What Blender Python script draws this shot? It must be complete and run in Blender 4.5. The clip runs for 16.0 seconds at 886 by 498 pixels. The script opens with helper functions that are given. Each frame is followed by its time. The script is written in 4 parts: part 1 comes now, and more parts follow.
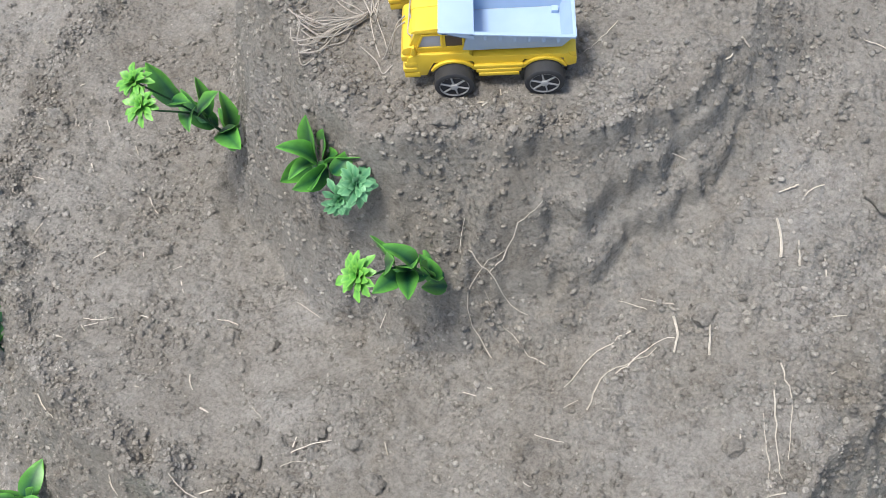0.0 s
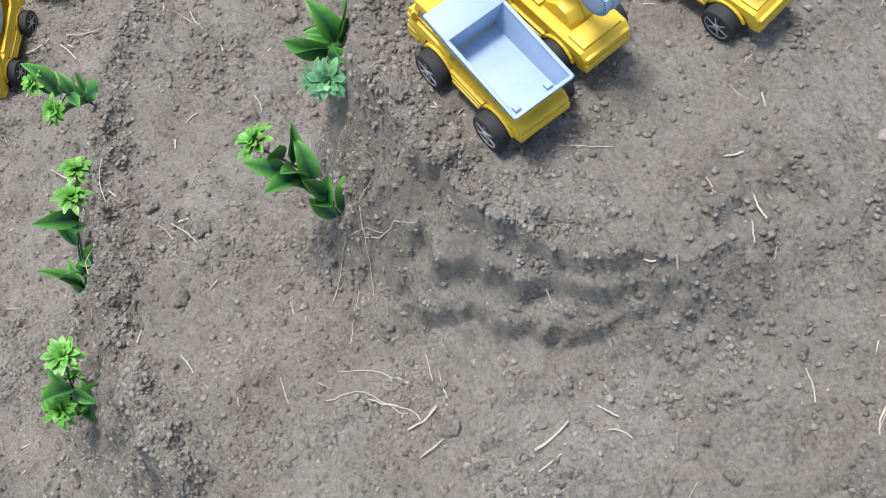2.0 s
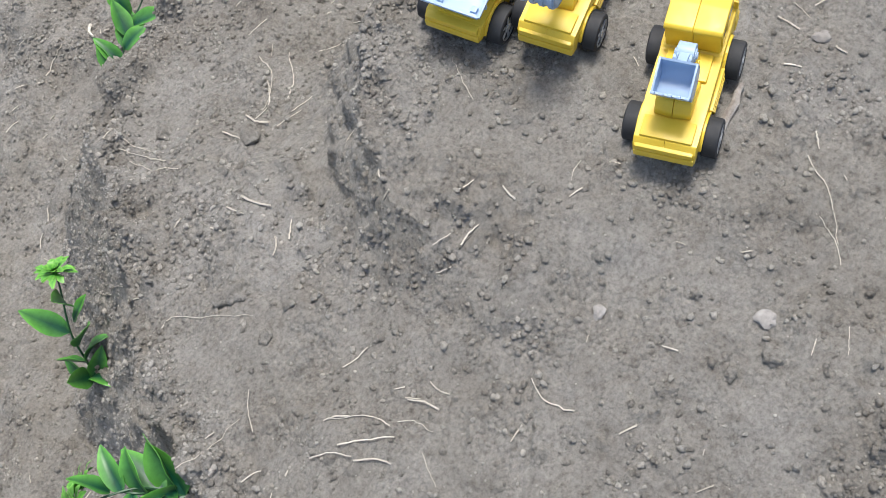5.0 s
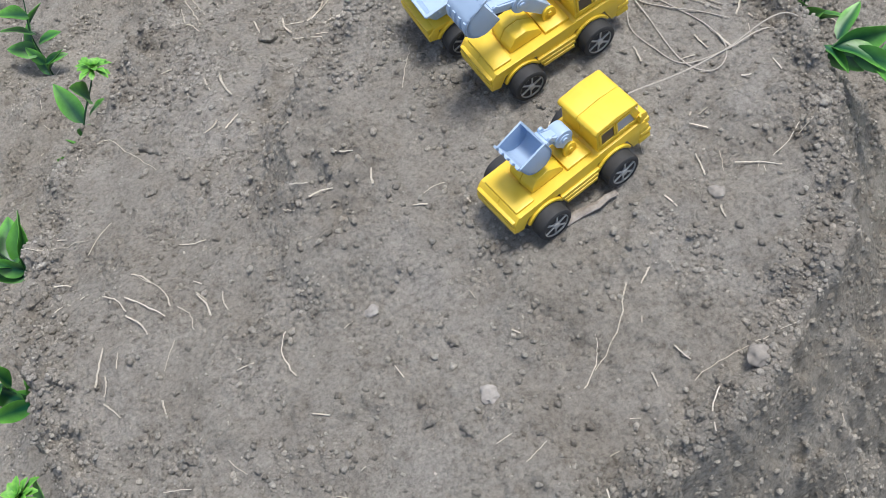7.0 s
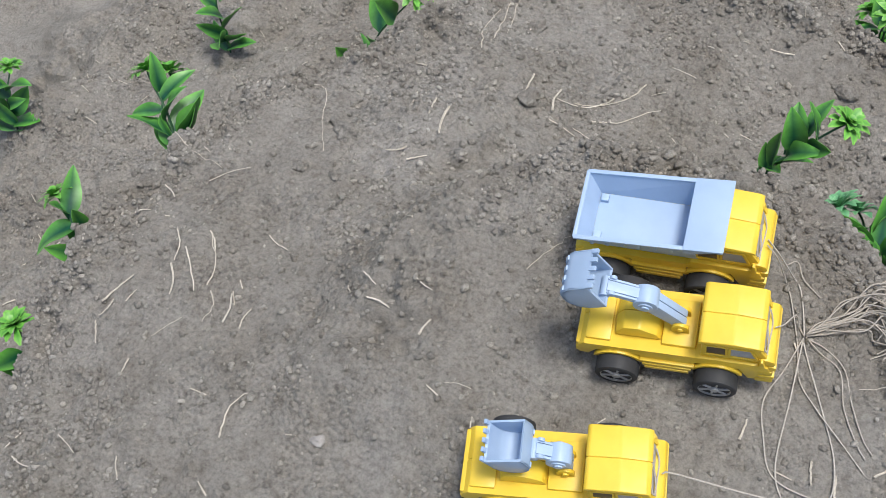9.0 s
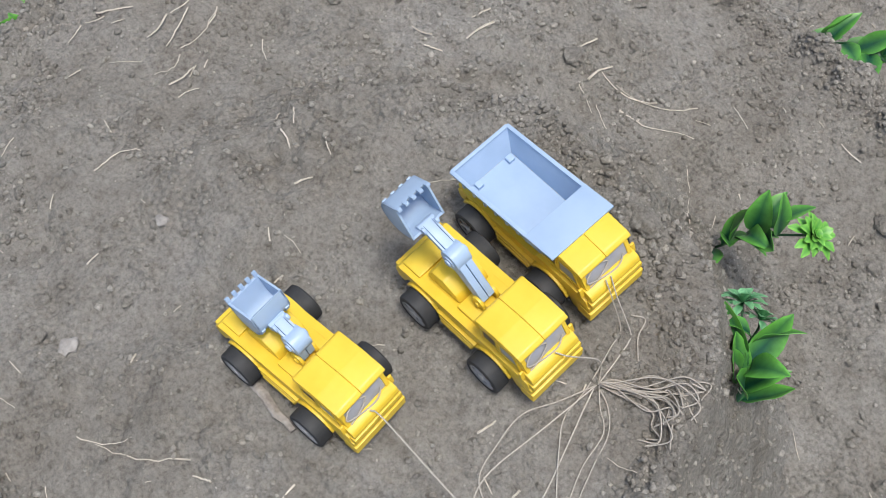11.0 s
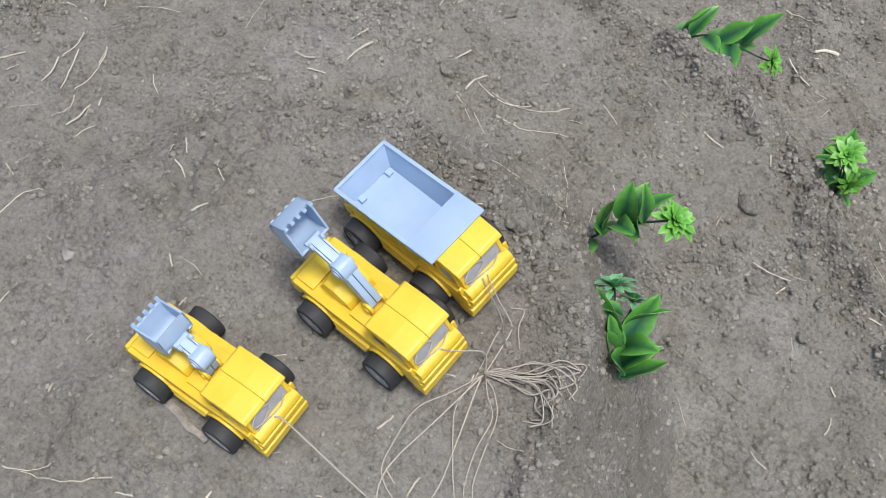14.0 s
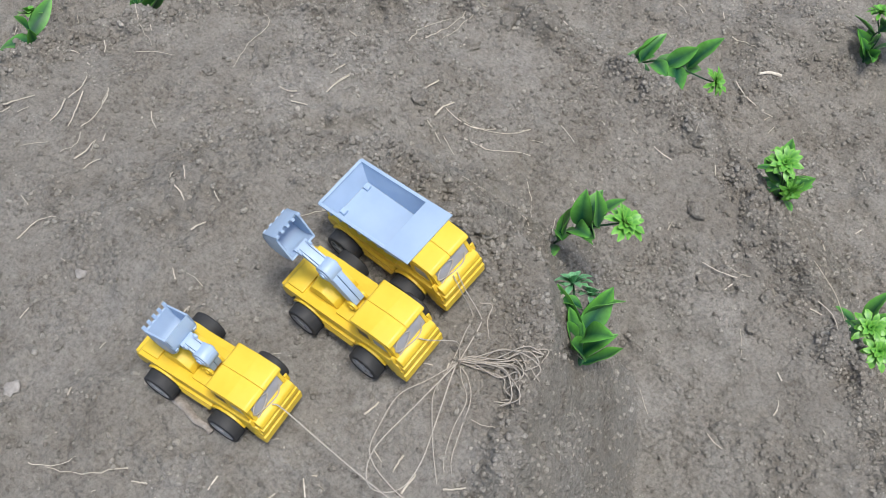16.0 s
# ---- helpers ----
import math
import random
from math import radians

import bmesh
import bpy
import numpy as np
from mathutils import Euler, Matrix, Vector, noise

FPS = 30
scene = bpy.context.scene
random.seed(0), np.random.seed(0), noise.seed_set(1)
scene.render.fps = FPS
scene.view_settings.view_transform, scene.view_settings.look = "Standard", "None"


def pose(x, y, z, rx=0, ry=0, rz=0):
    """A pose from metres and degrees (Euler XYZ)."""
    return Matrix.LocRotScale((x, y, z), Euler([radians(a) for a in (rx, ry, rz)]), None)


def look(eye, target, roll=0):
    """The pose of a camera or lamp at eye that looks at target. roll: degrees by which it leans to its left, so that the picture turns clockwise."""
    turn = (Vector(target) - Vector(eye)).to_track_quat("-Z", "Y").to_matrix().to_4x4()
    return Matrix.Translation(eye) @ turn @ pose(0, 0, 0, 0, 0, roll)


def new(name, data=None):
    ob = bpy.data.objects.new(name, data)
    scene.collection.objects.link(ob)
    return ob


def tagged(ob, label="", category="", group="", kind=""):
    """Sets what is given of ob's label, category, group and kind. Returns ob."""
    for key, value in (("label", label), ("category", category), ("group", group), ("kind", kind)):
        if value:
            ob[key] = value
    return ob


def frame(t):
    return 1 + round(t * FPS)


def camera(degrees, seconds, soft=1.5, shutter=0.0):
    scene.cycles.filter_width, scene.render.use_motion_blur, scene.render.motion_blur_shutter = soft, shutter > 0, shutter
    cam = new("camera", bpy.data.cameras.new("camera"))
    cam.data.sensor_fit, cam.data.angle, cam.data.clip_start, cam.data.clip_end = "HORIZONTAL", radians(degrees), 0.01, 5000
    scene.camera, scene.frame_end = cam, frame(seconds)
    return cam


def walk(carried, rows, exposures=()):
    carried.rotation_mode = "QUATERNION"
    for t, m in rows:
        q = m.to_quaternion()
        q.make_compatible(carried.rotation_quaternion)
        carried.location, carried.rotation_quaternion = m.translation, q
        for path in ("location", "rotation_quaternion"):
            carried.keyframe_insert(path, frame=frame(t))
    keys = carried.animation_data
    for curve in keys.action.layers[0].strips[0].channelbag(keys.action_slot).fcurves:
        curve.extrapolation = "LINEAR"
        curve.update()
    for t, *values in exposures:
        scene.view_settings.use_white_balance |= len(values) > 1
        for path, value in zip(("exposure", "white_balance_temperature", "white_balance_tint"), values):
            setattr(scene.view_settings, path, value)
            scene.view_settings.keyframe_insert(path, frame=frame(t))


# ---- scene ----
cam = camera(40.8, 16.0, soft=0.8)
PATH = [
    (0.0, (-0.116, 0.534, 0.663), (0.179, -0.393, -1.085), -7.9),
    (0.5, (-0.211, 0.44, 0.697), (0.222, -0.444, -1.044), -7.0),
    (1.0, (-0.299, 0.386, 0.691), (0.409, -0.116, -1.111), -11.7),
    (1.5, (-0.315, 0.311, 0.685), (0.423, -0.032, -1.142), -15.0),
    (2.0, (-0.393, 0.206, 0.675), (0.392, -0.047, -1.147), -10.3),
    (2.5, (-0.45, 0.103, 0.706), (0.347, -0.046, -1.123), -8.4),
    (3.0, (-0.448, -0.006, 0.698), (0.332, 0.13, -1.139), -15.5),
    (3.5, (-0.428, -0.157, 0.704), (0.196, 0.232, -1.156), -20.9),
    (4.0, (-0.406, -0.215, 0.691), (0.135, 0.311, -1.161), -27.8),
    (4.2, (-0.407, -0.219, 0.697), (0.107, 0.268, -1.173), -24.4),
    (6.3, (-0.157, -0.469, 0.724), (-0.076, 0.416, -1.068), -22.8),
    (6.5, (-0.138, -0.471, 0.725), (-0.09, 0.424, -1.062), -22.7),
    (7.0, (-0.115, -0.506, 0.712), (-0.101, 0.393, -1.075), -21.5),
    (7.5, (-0.065, -0.471, 0.702), (-0.169, 0.469, -1.06), -20.4),
    (8.0, (0.062, -0.413, 0.682), (-0.438, 0.386, -1.083), -26.5),
    (8.5, (0.106, -0.325, 0.721), (-0.461, 0.343, -1.077), -24.7),
    (8.7, (0.1, -0.299, 0.715), (-0.495, 0.354, -1.079), -24.4),
    (10.8, (0.28, -0.125, 0.648), (-0.633, 0.107, -1.117), -16.1),
    (11.0, (0.286, -0.118, 0.657), (-0.604, 0.13, -1.117), -16.9),
    (11.5, (0.284, -0.103, 0.683), (-0.575, 0.191, -1.1), -17.2),
    (12.0, (0.299, -0.093, 0.689), (-0.552, 0.209, -1.096), -17.4),
    (12.5, (0.314, -0.088, 0.688), (-0.528, 0.225, -1.099), -16.9),
    (13.0, (0.306, -0.1, 0.71), (-0.533, 0.217, -1.078), -16.6),
    (13.5, (0.32, -0.106, 0.697), (-0.51, 0.216, -1.094), -16.0),
    (14.0, (0.321, -0.099, 0.707), (-0.503, 0.241, -1.084), -15.4),
    (14.5, (0.331, -0.101, 0.714), (-0.501, 0.257, -1.068), -15.0),
    (15.0, (0.361, -0.107, 0.766), (-0.494, 0.277, -1.0), -15.8),
    (15.5, (0.383, -0.137, 0.775), (-0.471, 0.253, -0.991), -15.4),
    (16.0, (0.386, -0.126, 0.775), (-0.478, 0.277, -0.983), -15.3),
]
walk(cam, [(t, look(eye, target, roll)) for t, eye, target, roll in PATH], [(0, 1.22), (2, 1.13), (4, 1.16), (6.5, 1.06), (8.5, 0.93), (11, 0.88), (16, 0.88)])

# ---- light ----
# an overcast day: a broad pale sky and a very soft sun high behind the clouds
world = bpy.data.worlds.new("sky")
scene.world = world
world.use_nodes = True
wn = world.node_tree
sky = wn.nodes.new("ShaderNodeTexSky")
sky.sky_type, sky.sun_disc = "NISHITA", False
sky.sun_elevation, sky.sun_rotation = radians(73), radians(65)
sky.air_density, sky.dust_density = 1.0, 3.0
wn.links.new(sky.outputs["Color"], wn.nodes["Background"].inputs["Color"])
wn.nodes["Background"].inputs["Strength"].default_value = 0.09
sun = new("sun", bpy.data.lights.new("sun", "SUN"))
sun.data.energy, sun.data.angle, sun.data.color = 1.5, radians(14), (1.0, 0.975, 0.94)
sun.matrix_world = look((0.85, 0.40, 3.0), (0, 0, 0))


# ---- materials ----
def mat(name, rough=0.5, metal=0.0):
    m = bpy.data.materials.new(name)
    m.use_nodes = True
    b = m.node_tree.nodes["Principled BSDF"]
    b.inputs["Roughness"].default_value, b.inputs["Metallic"].default_value = rough, metal
    return m, m.node_tree, b


def node(tree, kind, **values):
    n = tree.nodes.new(kind)
    for key, value in values.items():
        n.inputs[key.replace("_", " ")].default_value = value
    return n


def ramp(tree, fac, *stops):
    n = tree.nodes.new("ShaderNodeValToRGB")
    el = n.color_ramp.elements
    while len(el) < len(stops):
        el.new(0.5)
    for e, (at, c) in zip(el, stops):
        e.position, e.color = at, (*c, 1)
    tree.links.new(fac, n.inputs[0])
    return n.outputs[0]


def mix(tree, fac, a, b, kind="MIX"):
    n = tree.nodes.new("ShaderNodeMix")
    n.data_type, n.blend_type = "RGBA", kind
    for socket, value in ((n.inputs[0], fac), (n.inputs[6], a), (n.inputs[7], b)):
        if isinstance(value, bpy.types.NodeSocket):
            tree.links.new(value, socket)
        else:
            socket.default_value = value if isinstance(value, float) else (*value, 1)
    return n.outputs[2]


def noise_of(tree, scale, detail=4.0, rough=0.6):
    c = tree.nodes.new("ShaderNodeTexCoord")
    n = node(tree, "ShaderNodeTexNoise", Scale=scale, Detail=detail, Roughness=rough)
    tree.links.new(c.outputs["Object"], n.inputs["Vector"])
    return n.outputs["Fac"]


def bump(tree, bsdf, height, strength, distance):
    n = node(tree, "ShaderNodeBump", Strength=strength, Distance=distance)
    tree.links.new(height, n.inputs["Height"])
    if bsdf.inputs["Normal"].is_linked:
        tree.links.new(bsdf.inputs["Normal"].links[0].from_socket, n.inputs["Normal"])
    tree.links.new(n.outputs["Normal"], bsdf.inputs["Normal"])


def soil_material(name, light=1.0, crumbs=False):
    m, t, b = mat(name, 0.95)
    b.inputs["Specular IOR Level"].default_value = 0.12
    tone = lambda *c: tuple(light * v for v in c)
    wide = ramp(t, noise_of(t, 5.0, 4.0), (0.32, tone(0.288, 0.268, 0.231)), (0.5, tone(0.318, 0.300, 0.264)), (0.68, tone(0.348, 0.332, 0.298)))
    dry = ramp(t, noise_of(t, 19.0, 6.0, 0.65), (0.34, (0.90, 0.885, 0.87)), (0.52, (1.0, 1.0, 1.0)), (0.66, (1.07, 1.07, 1.08)))
    clots = ramp(t, noise_of(t, 85.0, 5.0, 0.7), (0.30, (0.74, 0.72, 0.70)), (0.44, (1.0, 1.0, 1.0)), (0.70, (1.12, 1.12, 1.12)))
    grain = ramp(t, noise_of(t, 330.0, 6.0, 0.8), (0.34, (0.66, 0.65, 0.64)), (0.50, (1.0, 1.0, 1.0)), (0.66, (1.24, 1.24, 1.23)))
    c = mix(t, 1.0, mix(t, 1.0, mix(t, 1.0, wide, dry, "MULTIPLY"), clots, "MULTIPLY"), grain, "MULTIPLY")
    if crumbs:
        island = t.nodes.new("ShaderNodeNewGeometry")
        c = mix(t, 1.0, c, ramp(t, island.outputs["Random Per Island"], (0.0, (0.72, 0.71, 0.70)), (0.6, (1.0, 1.0, 1.0)), (1.0, (1.40, 1.40, 1.40))), "MULTIPLY")
    t.links.new(c, b.inputs["Base Color"])
    bump(t, b, noise_of(t, 900.0, 4.0, 0.7), 0.5, 0.0008)
    bump(t, b, noise_of(t, 260.0, 6.0, 0.78), 0.9, 0.0050)
    coord = t.nodes.new("ShaderNodeTexCoord")
    cells = node(t, "ShaderNodeTexVoronoi", Scale=190.0)
    t.links.new(coord.outputs["Object"], cells.inputs["Vector"])
    clump = ramp(t, cells.outputs["Distance"], (0.1, (1, 1, 1)), (0.7, (0, 0, 0)))
    patch = ramp(t, noise_of(t, 16.0, 4.0), (0.45, (0, 0, 0)), (0.62, (1, 1, 1)))
    bump(t, b, mix(t, 1.0, clump, patch, "MULTIPLY"), 0.8, 0.0030)
    return m


def plastic(name, colour, deep, rough=0.32):
    m, t, b = mat(name, rough)
    c = ramp(t, noise_of(t, 45.0, 4.0), (0.3, deep), (0.62, colour))
    dust = ramp(t, noise_of(t, 420.0, 4.0, 0.7), (0.66, (0, 0, 0)), (0.80, (0.30, 0.30, 0.30)))
    t.links.new(mix(t, dust, c, (0.32, 0.26, 0.19)), b.inputs["Base Color"])
    r = ramp(t, noise_of(t, 120.0, 4.0), (0.3, (rough, rough, rough)), (0.75, (rough + 0.22,) * 3))
    t.links.new(r, b.inputs["Roughness"])
    b.inputs["Subsurface Weight"].default_value = 0.0
    bump(t, b, noise_of(t, 700.0, 2.0), 0.06, 0.0003)
    return m


SOIL = soil_material("soil")
CLOD = soil_material("clod_soil", 1.15, True)
DRY = soil_material("dry_soil", 1.45, True)
YELLOW = plastic("yellow_plastic", (0.80, 0.565, 0.050), (0.75, 0.505, 0.034))
GREY = plastic("blue_grey_plastic", (0.37, 0.495, 0.66), (0.33, 0.45, 0.61), 0.36)
TYRE = plastic("black_rubber", (0.034, 0.036, 0.039), (0.022, 0.023, 0.026), 0.6)
RIM = plastic("rim_grey", (0.45, 0.45, 0.44), (0.33, 0.33, 0.32), 0.4)
SILVER = plastic("silver_pane", (0.42, 0.43, 0.46), (0.30, 0.31, 0.34), 0.28)
DARKPANE = plastic("brown_pane", (0.13, 0.09, 0.06), (0.08, 0.06, 0.04), 0.35)
STEEL, _t, _b = mat("axle_steel", 0.35, 1.0)
_b.inputs["Base Color"].default_value = (0.5, 0.5, 0.5, 1)


def fibre(name, pale, dark, scale=300.0):
    m, t, b = mat(name, 0.85)
    island = t.nodes.new("ShaderNodeNewGeometry")
    c = ramp(t, noise_of(t, scale, 3.0), (0.3, dark), (0.7, pale))
    tint = ramp(t, island.outputs["Random Per Island"], (0.0, (0.68, 0.66, 0.62)), (1.0, (1.1, 1.1, 1.1)))
    t.links.new(mix(t, 1.0, c, tint, "MULTIPLY"), b.inputs["Base Color"])
    return m


STRAW = fibre("straw", (0.74, 0.69, 0.60), (0.56, 0.51, 0.42))
TWINE = fibre("twine", (0.60, 0.565, 0.51), (0.42, 0.385, 0.335), 900.0)
BARK = fibre("wood_splinter", (0.40, 0.37, 0.33), (0.22, 0.19, 0.165), 220.0)
PEBBLE = fibre("pebble", (0.38, 0.36, 0.33), (0.24, 0.225, 0.205), 160.0)


def leaf_material(name, base, edge):
    """Printed cloth leaf: dark along the midrib and foot, pale towards the rim and tip."""
    m, t, b = mat(name, 0.42)
    uv = t.nodes.new("ShaderNodeUVMap")
    s = t.nodes.new("ShaderNodeSeparateXYZ")
    t.links.new(uv.outputs["UV"], s.inputs[0])
    add = node(t, "ShaderNodeMath")
    add.operation = "MULTIPLY_ADD"
    t.links.new(s.outputs["X"], add.inputs[0])
    add.inputs[1].default_value = 0.62
    half = node(t, "ShaderNodeMath")
    half.operation = "MULTIPLY"
    t.links.new(s.outputs["Y"], half.inputs[0])
    half.inputs[1].default_value = 0.52
    t.links.new(half.outputs[0], add.inputs[2])
    c = ramp(t, add.outputs[0], (0.22, base), (0.62, tuple((p + q) / 2 for p, q in zip(base, edge))), (0.95, edge))
    mottled = ramp(t, noise_of(t, 170.0, 3.0), (0.3, (0.75, 0.8, 0.75)), (0.7, (1.1, 1.1, 1.1)))
    t.links.new(mix(t, 1.0, c, mottled, "MULTIPLY"), b.inputs["Base Color"])
    b.inputs["Subsurface Weight"].default_value = 0.0
    return m


LEAF = leaf_material("leaf_green", (0.006, 0.070, 0.034), (0.135, 0.40, 0.060))
PETAL = leaf_material("petal_green", (0.04, 0.24, 0.03), (0.26, 0.58, 0.09))
BLUE_PETAL = leaf_material("petal_blue_green", (0.05, 0.26, 0.11), (0.30, 0.60, 0.30))
STEM, _t, _b = mat("stem_green", 0.45)
_b.inputs["Base Color"].default_value = (0.02, 0.075, 0.03, 1)


# ---- mesh helpers ----
def mesh_of(name, bm, material, smooth=35):
    me = bpy.data.meshes.new(name)
    bmesh.ops.recalc_face_normals(bm, faces=bm.faces)
    bm.to_mesh(me)
    bm.free()
    me.materials.append(material)
    if smooth:
        me.polygons.foreach_set("use_smooth", [True] * len(me.polygons))
        me.set_sharp_from_angle(angle=radians(smooth))
    return me


def part(name, bm, material, parent, label="", smooth=35):
    ob = new(name, mesh_of(name, bm, material, smooth))
    ob.parent = parent
    return tagged(ob, label)


def prism(bm, profile, y0, y1, bevel=0.0008, inset=0.0):
    """An (x, z) outline pushed from y0 to y1, with rounded edges. inset narrows the y1 side."""
    cx = sum(p[0] for p in profile) / len(profile)
    cz = sum(p[1] for p in profile) / len(profile)
    a = [bm.verts.new((x, y0, z)) for x, z in profile]
    k = 1.0 - inset
    b = [bm.verts.new((cx + (x - cx) * k, y1, cz + (z - cz) * k)) for x, z in profile]
    fs = [bm.faces.new(a), bm.faces.new(b[::-1])]
    n = len(a)
    for i in range(n):
        fs.append(bm.faces.new((a[i], b[i], b[(i + 1) % n], a[(i + 1) % n])))
    if bevel:
        es = list({e for f in fs for e in f.edges})
        bmesh.ops.bevel(bm, geom=es, offset=bevel, segments=2, profile=0.6, affect="EDGES", clamp_overlap=True)


def block(bm, x0, x1, y0, y1, z0, z1, bevel=0.0006):
    prism(bm, [(x0, z0), (x1, z0), (x1, z1), (x0, z1)], y0, y1, bevel)


def halves(profile, w, bevel=0.0007):
    """A moulded shell of two halves that meet in a seam along the middle."""
    bm = bmesh.new()
    prism(bm, profile, 0.00005, w, bevel)
    prism(bm, profile, -w, -0.00005, bevel)
    return bm


def rod_y(bm, x, z, r, y0, y1, seg=20, bevel=0.0004):
    prism(bm, [(x + r * math.cos(a), z + r * math.sin(a)) for a in (2 * math.pi * i / seg for i in range(seg))], y0, y1, bevel)


def tube(bm, points, radius, seg=5, taper=1.0):
    """A round cord through points."""
    rings = []
    pts = [Vector(p) for p in points]
    for i, p in enumerate(pts):
        d = (pts[min(i + 1, len(pts) - 1)] - pts[max(i - 1, 0)]).normalized()
        side = d.orthogonal().normalized() if not rings else (side - d * side.dot(d)).normalized()
        up = d.cross(side)
        r = radius * (1 + (taper - 1) * i / (len(pts) - 1))
        rings.append([bm.verts.new(p + r * (math.cos(a) * side + math.sin(a) * up)) for a in (2 * math.pi * k / seg for k in range(seg))])
    for a, b in zip(rings, rings[1:]):
        for k in range(seg):
            bm.faces.new((a[k], a[(k + 1) % seg], b[(k + 1) % seg], b[k]))
    bm.faces.new(rings[0][::-1])
    bm.faces.new(rings[-1])


def spline(points, n=6):
    """Points of a smooth curve through the given ones."""
    p = [Vector(v) for v in points]
    p = [2 * p[0] - p[1], *p, 2 * p[-1] - p[-2]]
    out = []
    for i in range(1, len(p) - 2):
        for k in range(n):
            u = k / n
            out.append(0.5 * (2 * p[i] + (p[i + 1] - p[i - 1]) * u + (2 * p[i - 1] - 5 * p[i] + 4 * p[i + 1] - p[i + 2]) * u * u
                              + (3 * p[i] - p[i - 1] - 3 * p[i + 1] + p[i + 2]) * u ** 3))
    return out + [p[-2]]


# ---- the ground: a trodden mound with a road that winds down round it ----
TURNS = [-30, 0, 22, 36, 65, 95, 125, 155, 185, 215, 245, 275, 305, 335, 365, 380, 395, 425, 455, 485, 515, 545, 575, 620, 665, 710, 740, 800, 1080]
EDGE = [.20, .20, .19, .172, .140, .105, .096, .105, .125, .16, .215, .270, .335, .42, .455, .43, .40, .36, .375, .355, .358, .43, .47, .53, .62, .69, .76, .80, .95]
DEEP = [0, 0, -.022, -.052, -.088, -.145, -.178, -.205, -.225, -.258, -.275, -.29, -.30, -.31, -.32, -.325, -.335, -.37, -.41, -.425, -.42, -.435, -.44, -.44, -.44, -.45, -.46, -.47, -.50]
WIDE = [.06, .06, .038, .040, .055, .085, .09, .07, .07, .09, .11, .13, .14, .10, .065, .07, .08, .15, .15, .11, .10, .10, .10, .13, .16, .16, .16, .2, .2]


def table(turn, values):
    return sum(np.interp(turn + d, TURNS, values) for d in (-6, -3, 0, 3, 6)) / 5


LATTICE = np.random.RandomState(5).rand(256, 256)


def rough(x, y, size):
    """Smooth random relief between -1 and 1, with lumps about size across."""
    u, v = x / size + 91.3, y / size + 47.7
    i, j = np.floor(u).astype(int), np.floor(v).astype(int)
    f, g = u - i, v - j
    f, g = f * f * (3 - 2 * f), g * g * (3 - 2 * g)
    pick = lambda a, b: LATTICE[(i + a) % 256, (j + b) % 256]
    return 2 * ((pick(0, 0) * (1 - f) + pick(1, 0) * f) * (1 - g) + (pick(0, 1) * (1 - f) + pick(1, 1) * f) * g) - 1


def smooth01(a):
    a = np.clip(a, 0, 1)
    return a * a * (3 - 2 * a)


def crest(r, turn):
    """How near a place is to the crumbling rim of a bank: 1 on it, 0 far from it."""
    out = np.zeros_like(r)
    for lap in range(2):
        out = np.maximum(out, np.exp(-((r - table(turn + 360 * lap, EDGE) + 0.016) / 0.014) ** 2) * smooth01((turn + 360 * lap - 40) / 40))
    return out


